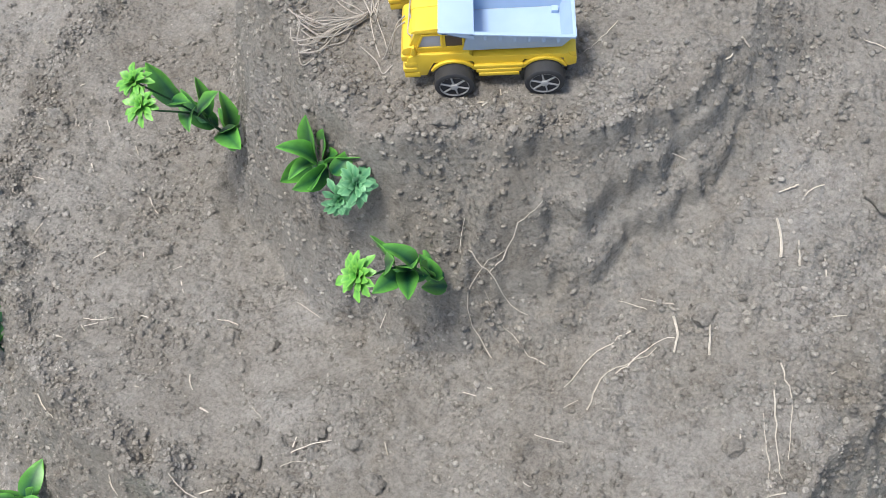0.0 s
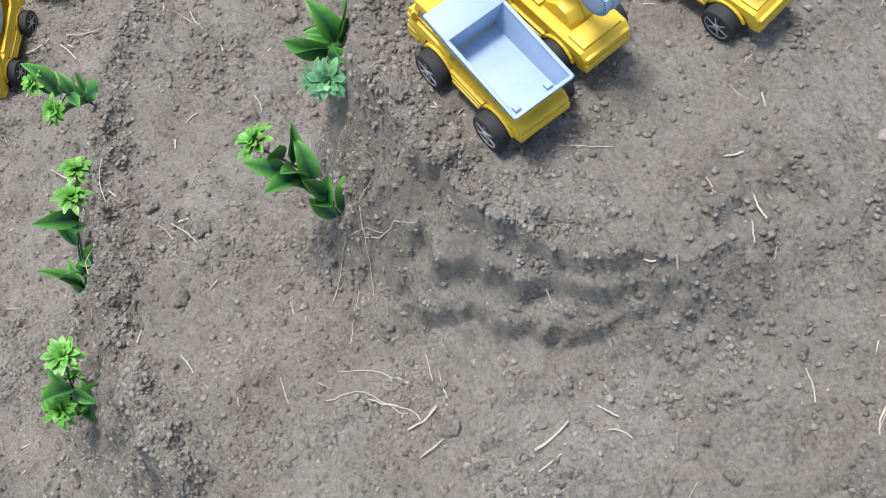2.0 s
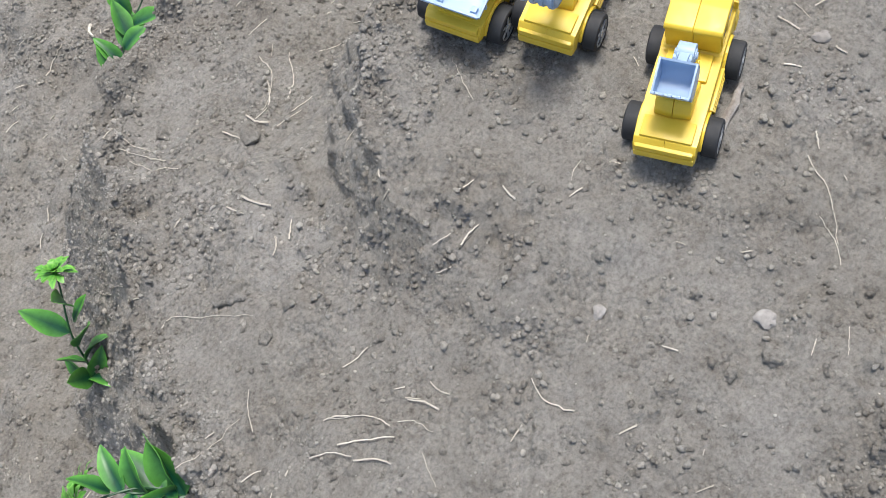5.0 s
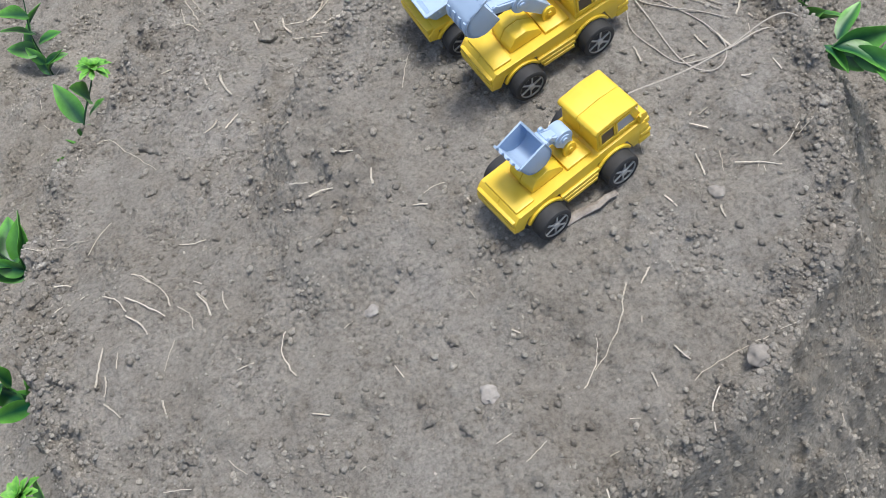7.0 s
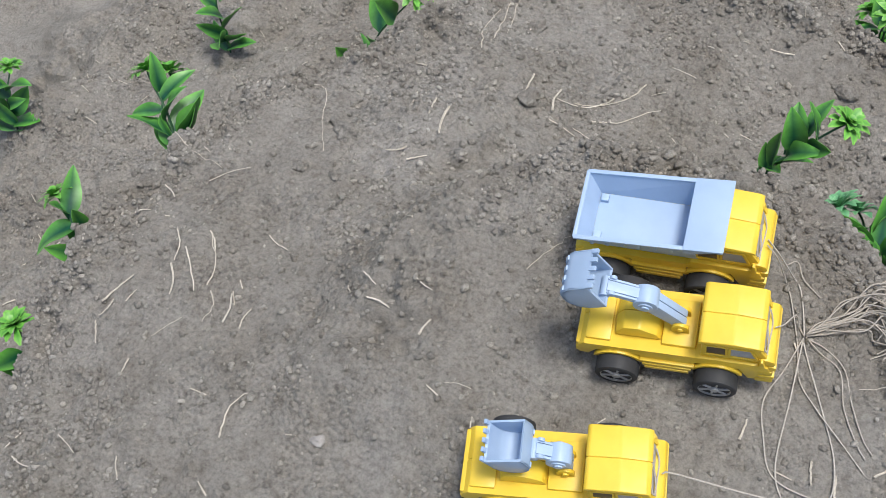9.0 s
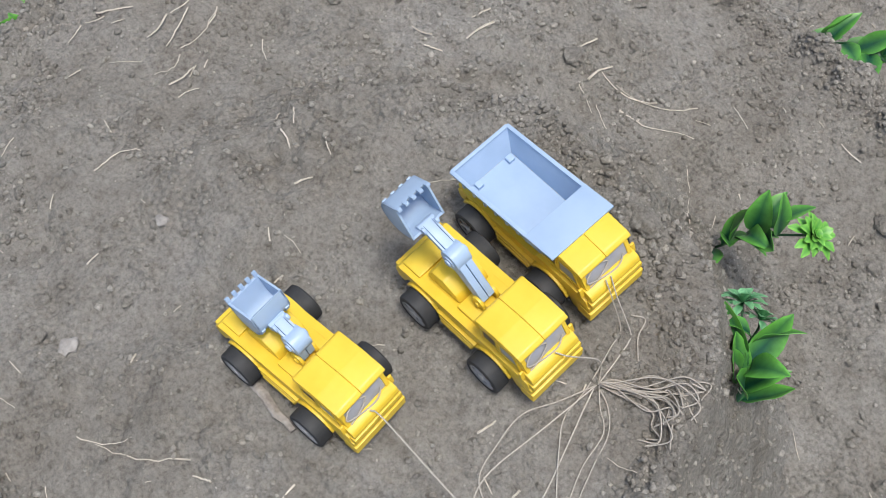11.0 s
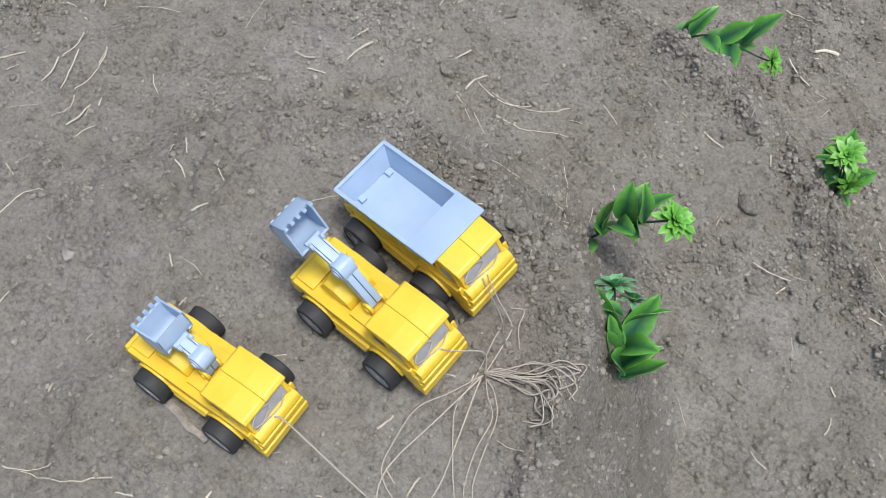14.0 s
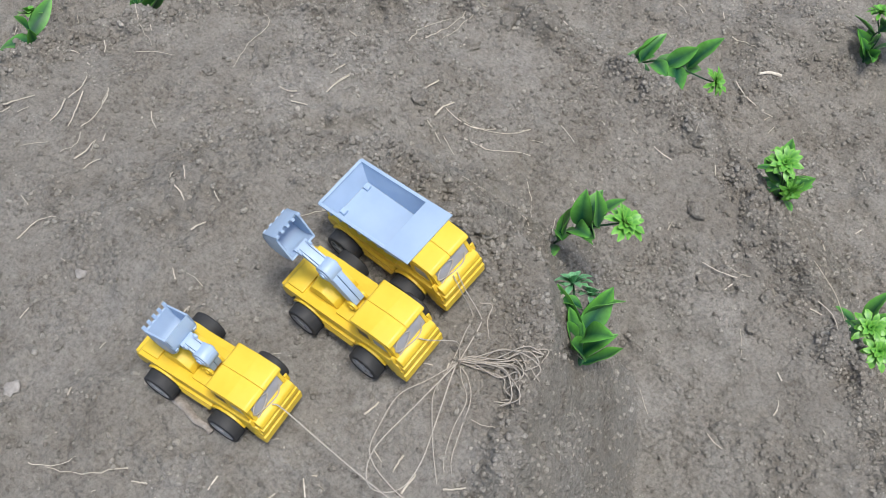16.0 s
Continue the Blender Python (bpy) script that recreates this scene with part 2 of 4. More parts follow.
def land(x, y):
    """Height of the ground."""
    x, y = np.asarray(x, float), np.asarray(y, float)
    near = np.exp(-np.maximum(np.hypot(x, y) - 1.2, 0) / 0.6)
    wob = 0.009 * rough(x, y, 0.07) + 0.005 * rough(x, y, 0.027) + 0.0035 * rough(x, y, 0.012) + 0.002 * rough(x + 1, y, 0.006)
    r = np.hypot(x, y) + wob * near
    turn = (215 - np.degrees(np.arctan2(y, x))) % 360
    z = np.zeros_like(r)
    crumb = np.zeros_like(r)
    broken = np.zeros_like(r)
    for lap in range(3):
        at = turn + 360 * lap
        e, d, w = table(at, EDGE), table(at, DEEP), table(at, WIDE)
        u = np.clip((r - e) / w, 0, 1)
        if lap == 0:
            fall = np.interp(u, [0, .06, .2, .4, .6, .8, 1], [0, .09, .22, .40, .64, .87, 1])
        else:
            fall = np.interp(u, [0, .05, .3, .6, .85, 1], [0, .10, .36, .60, .88, 1])
        # broken ledges where the bank was cut with a spade
        cut = np.exp(-((at - 74) / 40) ** 4)
        drift = u + (0.090 * rough(x, y, 0.10) + 0.020 * rough(x, y, 0.028) + 0.018 * rough(x, y, 0.010) + 0.014 * rough(x, y, 0.005)) * smooth01(u * 8) * smooth01((1 - u) * 8)
        ledges = np.interp(drift, [0, .025, .07, .33, .365, .405, .63, .665, .705, 1], [0, .03, .24, .33, .36, .62, .70, .73, .93, 1])
        strength = cut * smooth01(0.85 + 0.9 * rough(x + 4, y, 0.16))
        fall = fall * (1 - strength) + ledges * strength
        z = np.where(r > e, z + (d - z) * fall, z)
        crumb = np.maximum(crumb, np.exp(-((r - e - 0.55 * w) / (0.5 * w)) ** 2) * (d < -0.03))
        crumb = np.maximum(crumb, 0.8 * np.exp(-((r - e + 0.015) / 0.02) ** 2))
        if lap == 0:
            smooth_face = cut * smooth01(u * 30) * smooth01((1.25 * w + e - r) / 0.02)
        # loose spoil at the foot of the cut
        broken = np.maximum(broken, cut * np.exp(-((r - e - w * 1.05) / 0.030) ** 2))
        if lap == 1:
            outside = smooth01((r - e - w) / 0.12)
    # hoed furrows on the field round the mound
    field = outside * (0.009 * np.sin(2 * math.pi * (0.55 * x - 0.83 * y + 0.02 * rough(x, y, 0.2)) / 0.105) + 0.011 * rough(x, y, 0.09))
    ridge = crest(r, turn)
    lumps = 0.0115 * ridge * (0.45 + rough(x, y, 0.03) + 0.5 * rough(x, y, 0.013)) + 0.0085 * rough(x, y, 0.11) + 0.0055 * rough(x, y, 0.045)
    streaks = 0.0036 * crumb * (1 - 0.7 * smooth_face) * rough(r, turn * 0.0016, 0.011) + 0.0030 * outside * rough(r, turn * 0.002, 0.016)
    churned = smooth01(1.5 * rough(x - 3, y + 1, 0.065) + 0.25) * 0.75 + 0.25
    fine = 0.0036 * rough(x, y, 0.019) + churned * (0.0030 * rough(x + 3, y, 0.010) + 0.0020 * rough(x, y + 5, 0.0055))
    grit = np.maximum(rough(x + 7, y - 2, 0.0085), 0) ** 2 * 0.0085 * smooth01(rough(x, y, 0.05) + 0.3) + 0.010 * broken * np.maximum(rough(x, y, 0.012), 0)
    flat = smooth01((0.150 - np.hypot(x - 0.002, y + 0.020)) / 0.05)
    return z + near * (field + streaks + lumps * (1 - 0.85 * flat) + (fine + grit) * (0.8 + 1.1 * crumb) * (1 - 0.45 * flat) * (1 - 0.35 * smooth_face)) - 0.001 * flat


def axis(lo, hi, step):
    a = list(np.arange(lo, hi + step / 2, step))
    grow, d = [], step
    for _ in range(48):
        d *= 1.27
        grow.append(d)
    out = np.cumsum(grow)
    return np.array([lo - v for v in out[::-1]] + a + [hi + v for v in out])


gx, gy = axis(-0.82, 0.74, 0.0023), axis(-0.46, 0.76, 0.0023)
X, Y = np.meshgrid(gx, gy)
Z = land(X, Y)
nx, ny = len(gx), len(gy)
idx = np.arange(nx * ny).reshape(ny, nx)
quads = np.stack([idx[:-1, :-1], idx[:-1, 1:], idx[1:, 1:], idx[1:, :-1]], -1).reshape(-1, 4)
me = bpy.data.meshes.new("ground")
me.vertices.add(nx * ny)
me.vertices.foreach_set("co", np.stack([X, Y, Z], -1).astype(np.float32).ravel())
me.loops.add(quads.size)
me.loops.foreach_set("vertex_index", quads.astype(np.int32).ravel())
me.polygons.add(len(quads))
me.polygons.foreach_set("loop_start", np.arange(0, quads.size, 4, dtype=np.int32))
me.polygons.foreach_set("use_smooth", np.ones(len(quads), bool))
me.update()
me.validate()
me.materials.append(SOIL)
tagged(new("ground", me), "dry grey-brown soil mound with a winding road cut into it", "ground", kind="structure")


def spot(x, y, lift=0.0):
    return Vector((x, y, float(land(x, y)) + lift))


def tilt_at(x, y, heading, reach=0.03):
    """A pose on the ground at (x, y) that follows its slope."""
    h = radians(heading)
    fx, fy = math.cos(h), math.sin(h)
    mean = lambda px, py: float(np.mean(land(px + np.array([-.006, 0, .006, 0, 0]), py + np.array([0, -.006, 0, .006, 0]))))
    a = [[mean(x + fx * reach * i - fy * reach * j, y + fy * reach * i + fx * reach * j) for j in (-1, 1)] for i in (-1, 1)]
    pitch = math.atan2((a[1][0] + a[1][1] - a[0][0] - a[0][1]) / 2, 2 * reach)
    roll = math.atan2((a[0][1] + a[1][1] - a[0][0] - a[1][0]) / 2, 2 * reach)
    m = Matrix.Translation((x, y, sum(map(sum, a)) / 4 + .0012)) @ Euler((0, 0, h)).to_matrix().to_4x4()
    return m @ Euler((0, -pitch, 0)).to_matrix().to_4x4() @ Euler((roll, 0, 0)).to_matrix().to_4x4()


# ---- toy trucks (x forward, z up, the ground at 0, the axles at x = +-0.03) ----
def thing(name, m, label, category, group=""):
    ob = new(name)
    ob.empty_display_size = 0.02
    ob.matrix_world = m
    return tagged(ob, label, category, group)


def add_wheel(truck, x, side):
    r, hub, inner, outer = 0.0135, 0.0120, 0.0205, 0.0318
    bm = bmesh.new()
    seg, rings = 48, [(inner, .85), (inner + .0012, .985), (inner + .003, 1.0), (inner + .0055, .99), (outer - .0025, 1.0), (outer - .0009, .975), (outer, .88), (outer - .0002, .74)]
    loops = []
    for y, k in rings:
        loop = []
        for i in range(seg):
            a = 2 * math.pi * i / seg
            tread = 0.962 if i % 2 and 0.984 < k else 1.0
            loop.append(bm.verts.new((x + r * k * tread * math.cos(a), side * y, hub + r * k * tread * math.sin(a))))
        loops.append(loop)
    for a, b in zip(loops, loops[1:]):
        for i in range(seg):
            bm.faces.new((a[i], a[(i + 1) % seg], b[(i + 1) % seg], b[i]))
    bm.faces.new(loops[0])
    wheel = part("wheel", bm, TYRE, truck, "black ribbed rubber wheel", 50)
    bm = bmesh.new()
    rod_y(bm, x, hub, r * .76, side * (outer - .0022), side * (outer - .0014), 24, 0)
    part("hub_disc", bm, TYRE, wheel)
    bm = bmesh.new()
    y0, y1 = side * (outer - .0016), side * (outer - .0004)
    for i in range(6):
        a = 2 * math.pi * (i + .25) / 6
        c, s = math.cos(a), math.sin(a)
        pts = []
        for d, w in ((.0024, .0006), (.0099, .0012), (.0099, .0002), (.0024, -.0006)):
            pts.append((x + c * d - s * w, hub + s * d + c * w))
        prism(bm, pts, y0, y1, .0002)
    n, outline = 30, ((.0107, y0), (.0107, y1), (.0096, y1), (.0096, y0))
    ring = [[bm.verts.new((x + d * math.cos(2 * math.pi * i / n), y, hub + d * math.sin(2 * math.pi * i / n))) for d, y in outline] for i in range(n)]
    for i in range(n):
        for k in range(4):
            bm.faces.new((ring[i][k], ring[(i + 1) % n][k], ring[(i + 1) % n][(k + 1) % 4], ring[i][(k + 1) % 4]))
    rod_y(bm, x, hub, .0026, y0, side * (outer + .0003), 14, .0003)
    part("rim", bm, RIM, wheel, "grey six-spoked rim")


def chassis(truck, deck, back=-.0545):
    """The yellow lower shell with wheels and cab; deck is the height of the flat behind the cab."""
    low = [(back, .017), (back + .006, .0155), (-.0435, .0255), (-.0165, .0255), (-.0115, .0135), (.0125, .0135), (.0165, .0255), (.0435, .0255), (.048, .0115),
           (.0605, .0115), (.0615, .024), (.0595, .031), (.054, .0335), (.019, .0335), (.017, deck), (back + .004, deck), (back, deck - .005)]
    part("body", halves(low, .0205), YELLOW, truck)
    bm = bmesh.new()
    for x0, x1, z0, z1, w in ((.0525, .0632, .0105, .0158, .0212), (.054, .0638, .0162, .0205, .0212), (.0535, .0626, .0209, .0262, .0208)):
        block(bm, x0, x1, -w, w, z0, z1, .0012)
    part("front_bumper", bm, YELLOW, truck)
    bm = bmesh.new()
    block(bm, back - .0020, back + .0045, -.0200, .0200, .0165, .0235, .0012)
    block(bm, back - .0015, back + .0045, -.0192, .0192, .0240, .0290, .0010)
    part("rear_bumper", bm, YELLOW, truck)
    for side in (-1, 1):
        bm = bmesh.new()
        for z in (.0125, .0158, .0191):
            block(bm, -.0135 - (z - .0125) * .45, .0135 + (z - .0125) * .45, side * .0195, side * (.0237 - (z - .0125) * .15), z, z + .0030, .0005)
        part("side_step", bm, YELLOW, truck, "ribbed side step")
        for x in (-.030, .030):
            bm = bmesh.new()
            out = [(x + .0162 * math.cos(a), .0126 + .0150 * math.sin(a)) for a in np.linspace(.35, math.pi - .35, 9)]
            arch = out + [(x + (px - x) * .88, .0126 + (pz - .0126) * .9) for px, pz in out[::-1]]
            prism(bm, arch, side * .0195, side * .0222, .0003)
            part("wheel_arch", bm, YELLOW, truck)
            add_wheel(truck, x, side)
    for x in (-.030, .030):
        bm = bmesh.new()
        rod_y(bm, x, .0120, .0011, -.0300, .0300, 10, 0)
        part("axle", bm, STEEL, truck, "thin steel axle")
    # cab
    cab = [(.0195, .0315), (.0205, .0545), (.0505, .0545), (.0588, .0325)]
    part("cab", halves(cab, .0180, .0008), YELLOW, truck)
    bm = bmesh.new()
    roof = [(.0180, .0530), (.0182, .0555), (.0200, .0572), (.0380, .0578), (.0530, .0566), (.0556, .0548), (.0556, .0530)]
    prism(bm, roof, .00005, .0192, .0011)
    prism(bm, roof, -.0192, -.00005, .0011)
    part("roof", bm, YELLOW, truck)
    bm = bmesh.new()
    lean = lambda z: .0588 - (z - .0325) * .377
    front = [(lean(.0395) - .001, .0395), (lean(.0395) + .0009, .0395), (lean(.0515) + .0009, .0515), (lean(.0515) - .001, .0515)]
    prism(bm, front, -.0150, .0150, .0004)
    part("windscreen", bm, SILVER, truck, "silvery grey moulded windscreen")
    bm = bmesh.new()
    for y in (-.0163, .0163):
        a = [(lean(.034) - .001, .034), (lean(.034) + .0022, .034), (lean(.053) + .0016, .053), (lean(.053) - .001, .053)]
        prism(bm, a, y - .0014, y + .0014, .0005)
    prism(bm, [(.0535, .0318), (.0628, .0318), (.0636, .0345), (.0622, .0382), (.0585, .0398), (.0535, .0398)], -.0190, .0190, .0011)
    block(bm, .0590, .0642, -.0198, .0198, .0262, .0318, .0012)
    part("windscreen_frame", bm, YELLOW, truck)
    for side in (-1, 1):
        y0, y1 = side * .0176, side * .0184
        for x0, x1, slant in ((.0232, .0340, 0), (.0372, .0520, .0040)):
            bm = bmesh.new()
            prism(bm, [(x0, .0392), (x1, .0392), (x1 - slant, .0505), (x0, .0505)], y0, y1, .0002)
            part("side_window", bm, DARKPANE if slant == 0 else SILVER, truck, "small inset cab window")
            bm = bmesh.new()
            o = [(x0 - .0014, .0378), (x1 + .0014, .0378), (x1 - slant + .0012, .0518), (x0 - .0014, .0518)]
            i = [(x0, .0392), (x1, .0392), (x1 - slant, .0505), (x0, .0505)]
            for k in range(4):
                prism(bm, [o[k], o[(k + 1) % 4], i[(k + 1) % 4], i[k]], side * .0177, side * .0191, .0002)
            part("window_frame", bm, YELLOW, truck)
        bm = bmesh.new()
        prism(bm, [(.0540, .0345), (.0575, .0345), (.0560, .0420), (.0545, .0420)], side * .0185, side * .0215, .0006)
        part("wing_mirror", bm, YELLOW, truck)


def bucket(bm, m, width=.0215):
    """A curved scoop, open towards +x of m, with ribs at its back and teeth on its lip."""
    start = len(bm.verts)
    t, n = .0012, 9
    outer = [(-.0105 * math.sin(a) , .0105 * math.cos(a)) for a in np.linspace(0.1, math.pi - .25, n)]
    outer = [(.0075, .0105)] + outer + [(.0085, -.0105)]
    inner = [(x * (1 - t / .0105) + .0004, z * (1 - t / .0105)) for x, z in outer]
    shell = outer + inner[::-1]
    a = [bm.verts.new((x, -width / 2, z)) for x, z in shell]
    b = [bm.verts.new((x, width / 2, z)) for x, z in shell]
    k = len(shell)
    for i in range(k):
        bm.faces.new((a[i], a[(i + 1) % k], b[(i + 1) % k], b[i]))
    h = len(outer)
    for ring in (a, b):
        for i in range(h - 1):
            bm.faces.new((ring[i], ring[i + 1], ring[k - 2 - i], ring[k - 1 - i]))
    for y in (-width / 2, width / 2 - t):
        prism(bm, outer, y, y + t, .0002)
    for i in range(5):
        y = (i - 2) * width * .22
        block(bm, .0078, .0116, y - .0012, y + .0012, -.0112, -.0096, .0003)
    for i in range(4):
        y = (i - 1.5) * width * .26
        rib = [(x * 1.1, z * 1.07) for x, z in outer[2:-2]] + [(x * .98, z * .98) for x, z in outer[2:-2]][::-1]
        prism(bm, rib, y - .0013, y + .0013, .0003)
    bm.verts.ensure_lookup_table()
    bmesh.ops.transform(bm, matrix=m, verts=bm.verts[start:])


def excavator(m, label, raised):
    truck = thing("toy_excavator", m, label, "toy truck", "toy trucks")
    chassis(truck, .0325)
    bm = bmesh.new()
    hump = [(-.0335, .0320), (-.0325, .0370), (-.0275, .0445), (-.0170, .0455), (-.0060, .0390), (-.0030, .0320)]
    prism(bm, hump, .00005, .0122, .0012, .08)
    prism(bm, hump, -.00005, -.0122, .0012, .08)
    block(bm, -.0500, -.0345, -.0172, .0172, .0315, .0345, .0012)
    part("engine_cover", bm, YELLOW, truck)
    bm = bmesh.new()
    block(bm, -.0040, .0165, -.0150, .0150, .0320, .0352, .0010)
    for y in (-.0068, .0044):
        rod_y(bm, .0062, .0400, .0052, y, y + .0024, 18, .0005)
        block(bm, .0010, .0114, y, y + .0024, .0330, .0400, .0004)
    part("arm_mount", bm, YELLOW, truck)
    bm = bmesh.new()
    rod_y(bm, .0062, .0400, .0020, -.0078, .0078, 6, .0003)
    part("mount_bolt", bm, YELLOW, truck)
    bm = bmesh.new()
    if raised:
        foot, elbow, wrist = (.0062, .0405), (-.0140, .0650), (-.0375, .0735)
    else:
        foot, elbow, wrist = (.0062, .0405), (.0030, .0535), (-.0110, .0610)

    def beam(p, q, w0, w1, half):
        d = Vector((q[0] - p[0], q[1] - p[1])).normalized()
        nrm = (-d[1], d[0])
        prism(bm, [(p[0] - nrm[0] * w0, p[1] - nrm[1] * w0), (q[0] - nrm[0] * w1, q[1] - nrm[1] * w1), (q[0] + nrm[0] * w1, q[1] + nrm[1] * w1), (p[0] + nrm[0] * w0, p[1] + nrm[1] * w0)], -half, half, .0006)

    for y in (-.0025, .0025):
        d = Vector((elbow[0] - foot[0], elbow[1] - foot[1])).normalized()
        prism(bm, [(foot[0] + d[1] * .0046, foot[1] - d[0] * .0046), (elbow[0] + d[1] * .0058, elbow[1] - d[0] * .0058), (elbow[0] - d[1] * .0058, elbow[1] + d[0] * .0058), (foot[0] - d[1] * .0036, foot[1] + d[0] * .0036)], y - .0023, y + .0023, .0006)
    part("boom", bm, GREY, truck, "blue-grey plastic boom")
    bm = bmesh.new()
    rod_y(bm, elbow[0], elbow[1], .0075, -.0058, .0058, 22, .0008)
    rod_y(bm, elbow[0], elbow[1], .0045, -.0066, .0066, 16, .0004)
    rod_y(bm, elbow[0], elbow[1], .0026, -.0076, .0076, 8, .0004)
    part("elbow", bm, GREY, truck, "blue-grey round joint")
    bm = bmesh.new()
    beam(elbow, wrist, .0046, .0036, .0032)
    d = Vector((wrist[0] - elbow[0], wrist[1] - elbow[1])).normalized()
    up = (-d[1] * .0038, d[0] * .0038)
    for y in (-.0042, .0042):
        prism(bm, [(elbow[0], elbow[1]), (wrist[0], wrist[1]), (wrist[0] - up[0], wrist[1] - up[1]), (elbow[0] - up[0], elbow[1] - up[1])], y - .0007, y + .0007, .0002)
    rod_y(bm, wrist[0], wrist[1], .0030, -.0060, .0060, 14, .0004)
    for y in (-.0050, .0050):
        rod_y(bm, wrist[0] + .004, wrist[1] + .0026, .0022, y - .0010, y + .0010, 12, .0003)
    part("stick", bm, GREY, truck, "blue-grey plastic stick")
    bm = bmesh.new()
    if raised:
        bucket(bm, Matrix.Translation((wrist[0] - .0110, 0, wrist[1] + .0070)) @ Euler((0, radians(-26), 0)).to_matrix().to_4x4() @ Matrix.Diagonal((1.18, 1.15, -1.18, 1)))
    else:
        bucket(bm, Matrix.Translation((wrist[0] - .0125, 0, wrist[1] + .0030)) @ Euler((0, radians(-112), 0)).to_matrix().to_4x4() @ Matrix.Diagonal((1.1, 1.15, -1.1, 1)))
    part("bucket", bm, GREY, truck, "blue-grey toothed bucket")
    return truck


def dump_truck(m, label):
    truck = thing("toy_dump_truck", m, label, "toy truck", "toy trucks")
    chassis(truck, .0290, -.0495)
    bm = bmesh.new()
    block(bm, -.0440, .0150, -.0120, .0120, .0280, .0312, .0008)
    part("bed_support", bm, YELLOW, truck)
    # tipper: floor, flared walls with a rim, and a flat guard over the cab's back
    bm = bmesh.new()
    b0, b1, t0, t1 = -.0415, .0235, -.0485, .0190
    bw, tw, zb, zr, zf = .0165, .0214, .0330, .0480, .0556
    t = .0013

    def wall(name, a, b, c, d, push):
        bm = bmesh.new()
        vs = [bm.verts.new(p) for p in (a, b, c, d)]
        ws = [bm.verts.new(Vector(p) + Vector(push)) for p in (a, b, c, d)]
        bm.faces.new(vs), bm.faces.new(ws[::-1])
        for i in range(4):
            bm.faces.new((vs[i], ws[i], ws[(i + 1) % 4], vs[(i + 1) % 4]))
        part(name, bm, GREY, truck, smooth=30)

    block(bm, b0, b1, -bw, bw, zb - .0015, zb, .0003)
    part("tipper_floor", bm, GREY, truck, "blue-grey plastic tipper bed", 30)
    for s in (-1, 1):
        wall("tipper_side", (b0, s * bw, zb), (b1, s * bw, zb), (t1, s * tw, zf), (t0, s * tw, zr), (0, s * t, 0))
    wall("tailgate", (b0, -bw, zb), (b0, bw, zb), (t0, tw, zr), (t0, -tw, zr), (-t, 0, 0))
    wall("tipper_front", (b1 - .004, -bw, zb), (b1 - .004, bw, zb), (t1 - .004, tw, zf), (t1 - .004, -tw, zf), (t, 0, 0))
    bm = bmesh.new()
    slope = (zf - zr) / (t1 - t0)
    for s in (-1, 1):
        prism(bm, [(t0 - .0015, zr - .0008), (t1, zf - .0008), (t1, zf + .0010), (t0 - .0015, zr + .0010)], s * (tw - .0004), s * (tw + .0022), .0004)
        for k in range(6):
            x = -.039 + k * .0094
            zt = zr + (x - t0) * slope
            prism(bm, [(x - .0011, zt - .0060), (x + .0011, zt - .0060), (x + .0011, zt - .0006), (x - .0011, zt - .0006)], s * (tw - .0002), s * (tw + .0017), .0003)
    block(bm, t0 - .0022, t0 + .0003, -tw - .001, tw + .001, zr - .0010, zr + .0010, .0004)
    part("tipper_rim", bm, GREY, truck)
    bm = bmesh.new()
    prism(bm, [(.0150, zf - .0012), (.0380, zf + .0024), (.0380, zf + .0040), (.0150, zf + .0010)], -tw - .0022, tw + .0022, .0004)
    for s in (-1, 1):
        prism(bm, [(.0150, .0500), (.0340, .0585), (.0375, zf + .0017), (.0150, zf)], s * (tw + .0005), s * (tw + .0022), .0004)
    part("cab_guard", bm, GREY, truck)
    for y in (-.0125, .0125):
        bm = bmesh.new()
        block(bm, b0 + .001, b0 + .0055, y - .0022, y + .0022, zb, zb + .0030, .0004)
        part("catch", bm, GREY, truck)
    return truck


def mixer_truck(m, label):
    truck = thing("toy_mixer_truck", m, label, "toy truck", "toy trucks")
    chassis(truck, .0290)
    bm = bmesh.new()
    seg, rings = 28, []
    for x, r in ((-.0500, .0070), (-.0490, .0090), (-.0440, .0100), (-.0330, .0142), (-.0310, .0146), (-.0180, .0168), (-.0080, .0168), (-.0060, .0164), (.0060, .0130), (.0120, .0100), (.0125, .0040)):
        rings.append([bm.verts.new((x, r * math.cos(2 * math.pi * i / seg), .0455 - x * .16 + r * math.sin(2 * math.pi * i / seg))) for i in range(seg)])
    for a, b in zip(rings, rings[1:]):
        for i in range(seg):
            bm.faces.new((a[i], a[(i + 1) % seg], b[(i + 1) % seg], b[i]))
    bm.faces.new(rings[0]), bm.faces.new(rings[-1])
    part("drum", bm, GREY, truck, "blue-grey plastic mixing drum", 30)
    for s in (-1, 1):
        bm = bmesh.new()
        prism(bm, [(-.0510, .0285), (.0160, .0285), (.0160, .0350), (-.0380, .0380), (-.0510, .0480)], s * .0168, s * .0198, .0008)
        part("drum_rail", bm, YELLOW, truck)
    bm = bmesh.new()
    block(bm, -.0545, -.0460, -.0150, .0150, .0285, .0520, .0010)
    prism(bm, [(-.0560, .0520), (-.0420, .0520), (-.0450, .0600), (-.0540, .0600)], -.0080, .0080, .0008)
    part("hopper", bm, YELLOW, truck)
    return truck


def scaled(m, s):
    return m @ Matrix.Diagonal((s, s, s, 1))


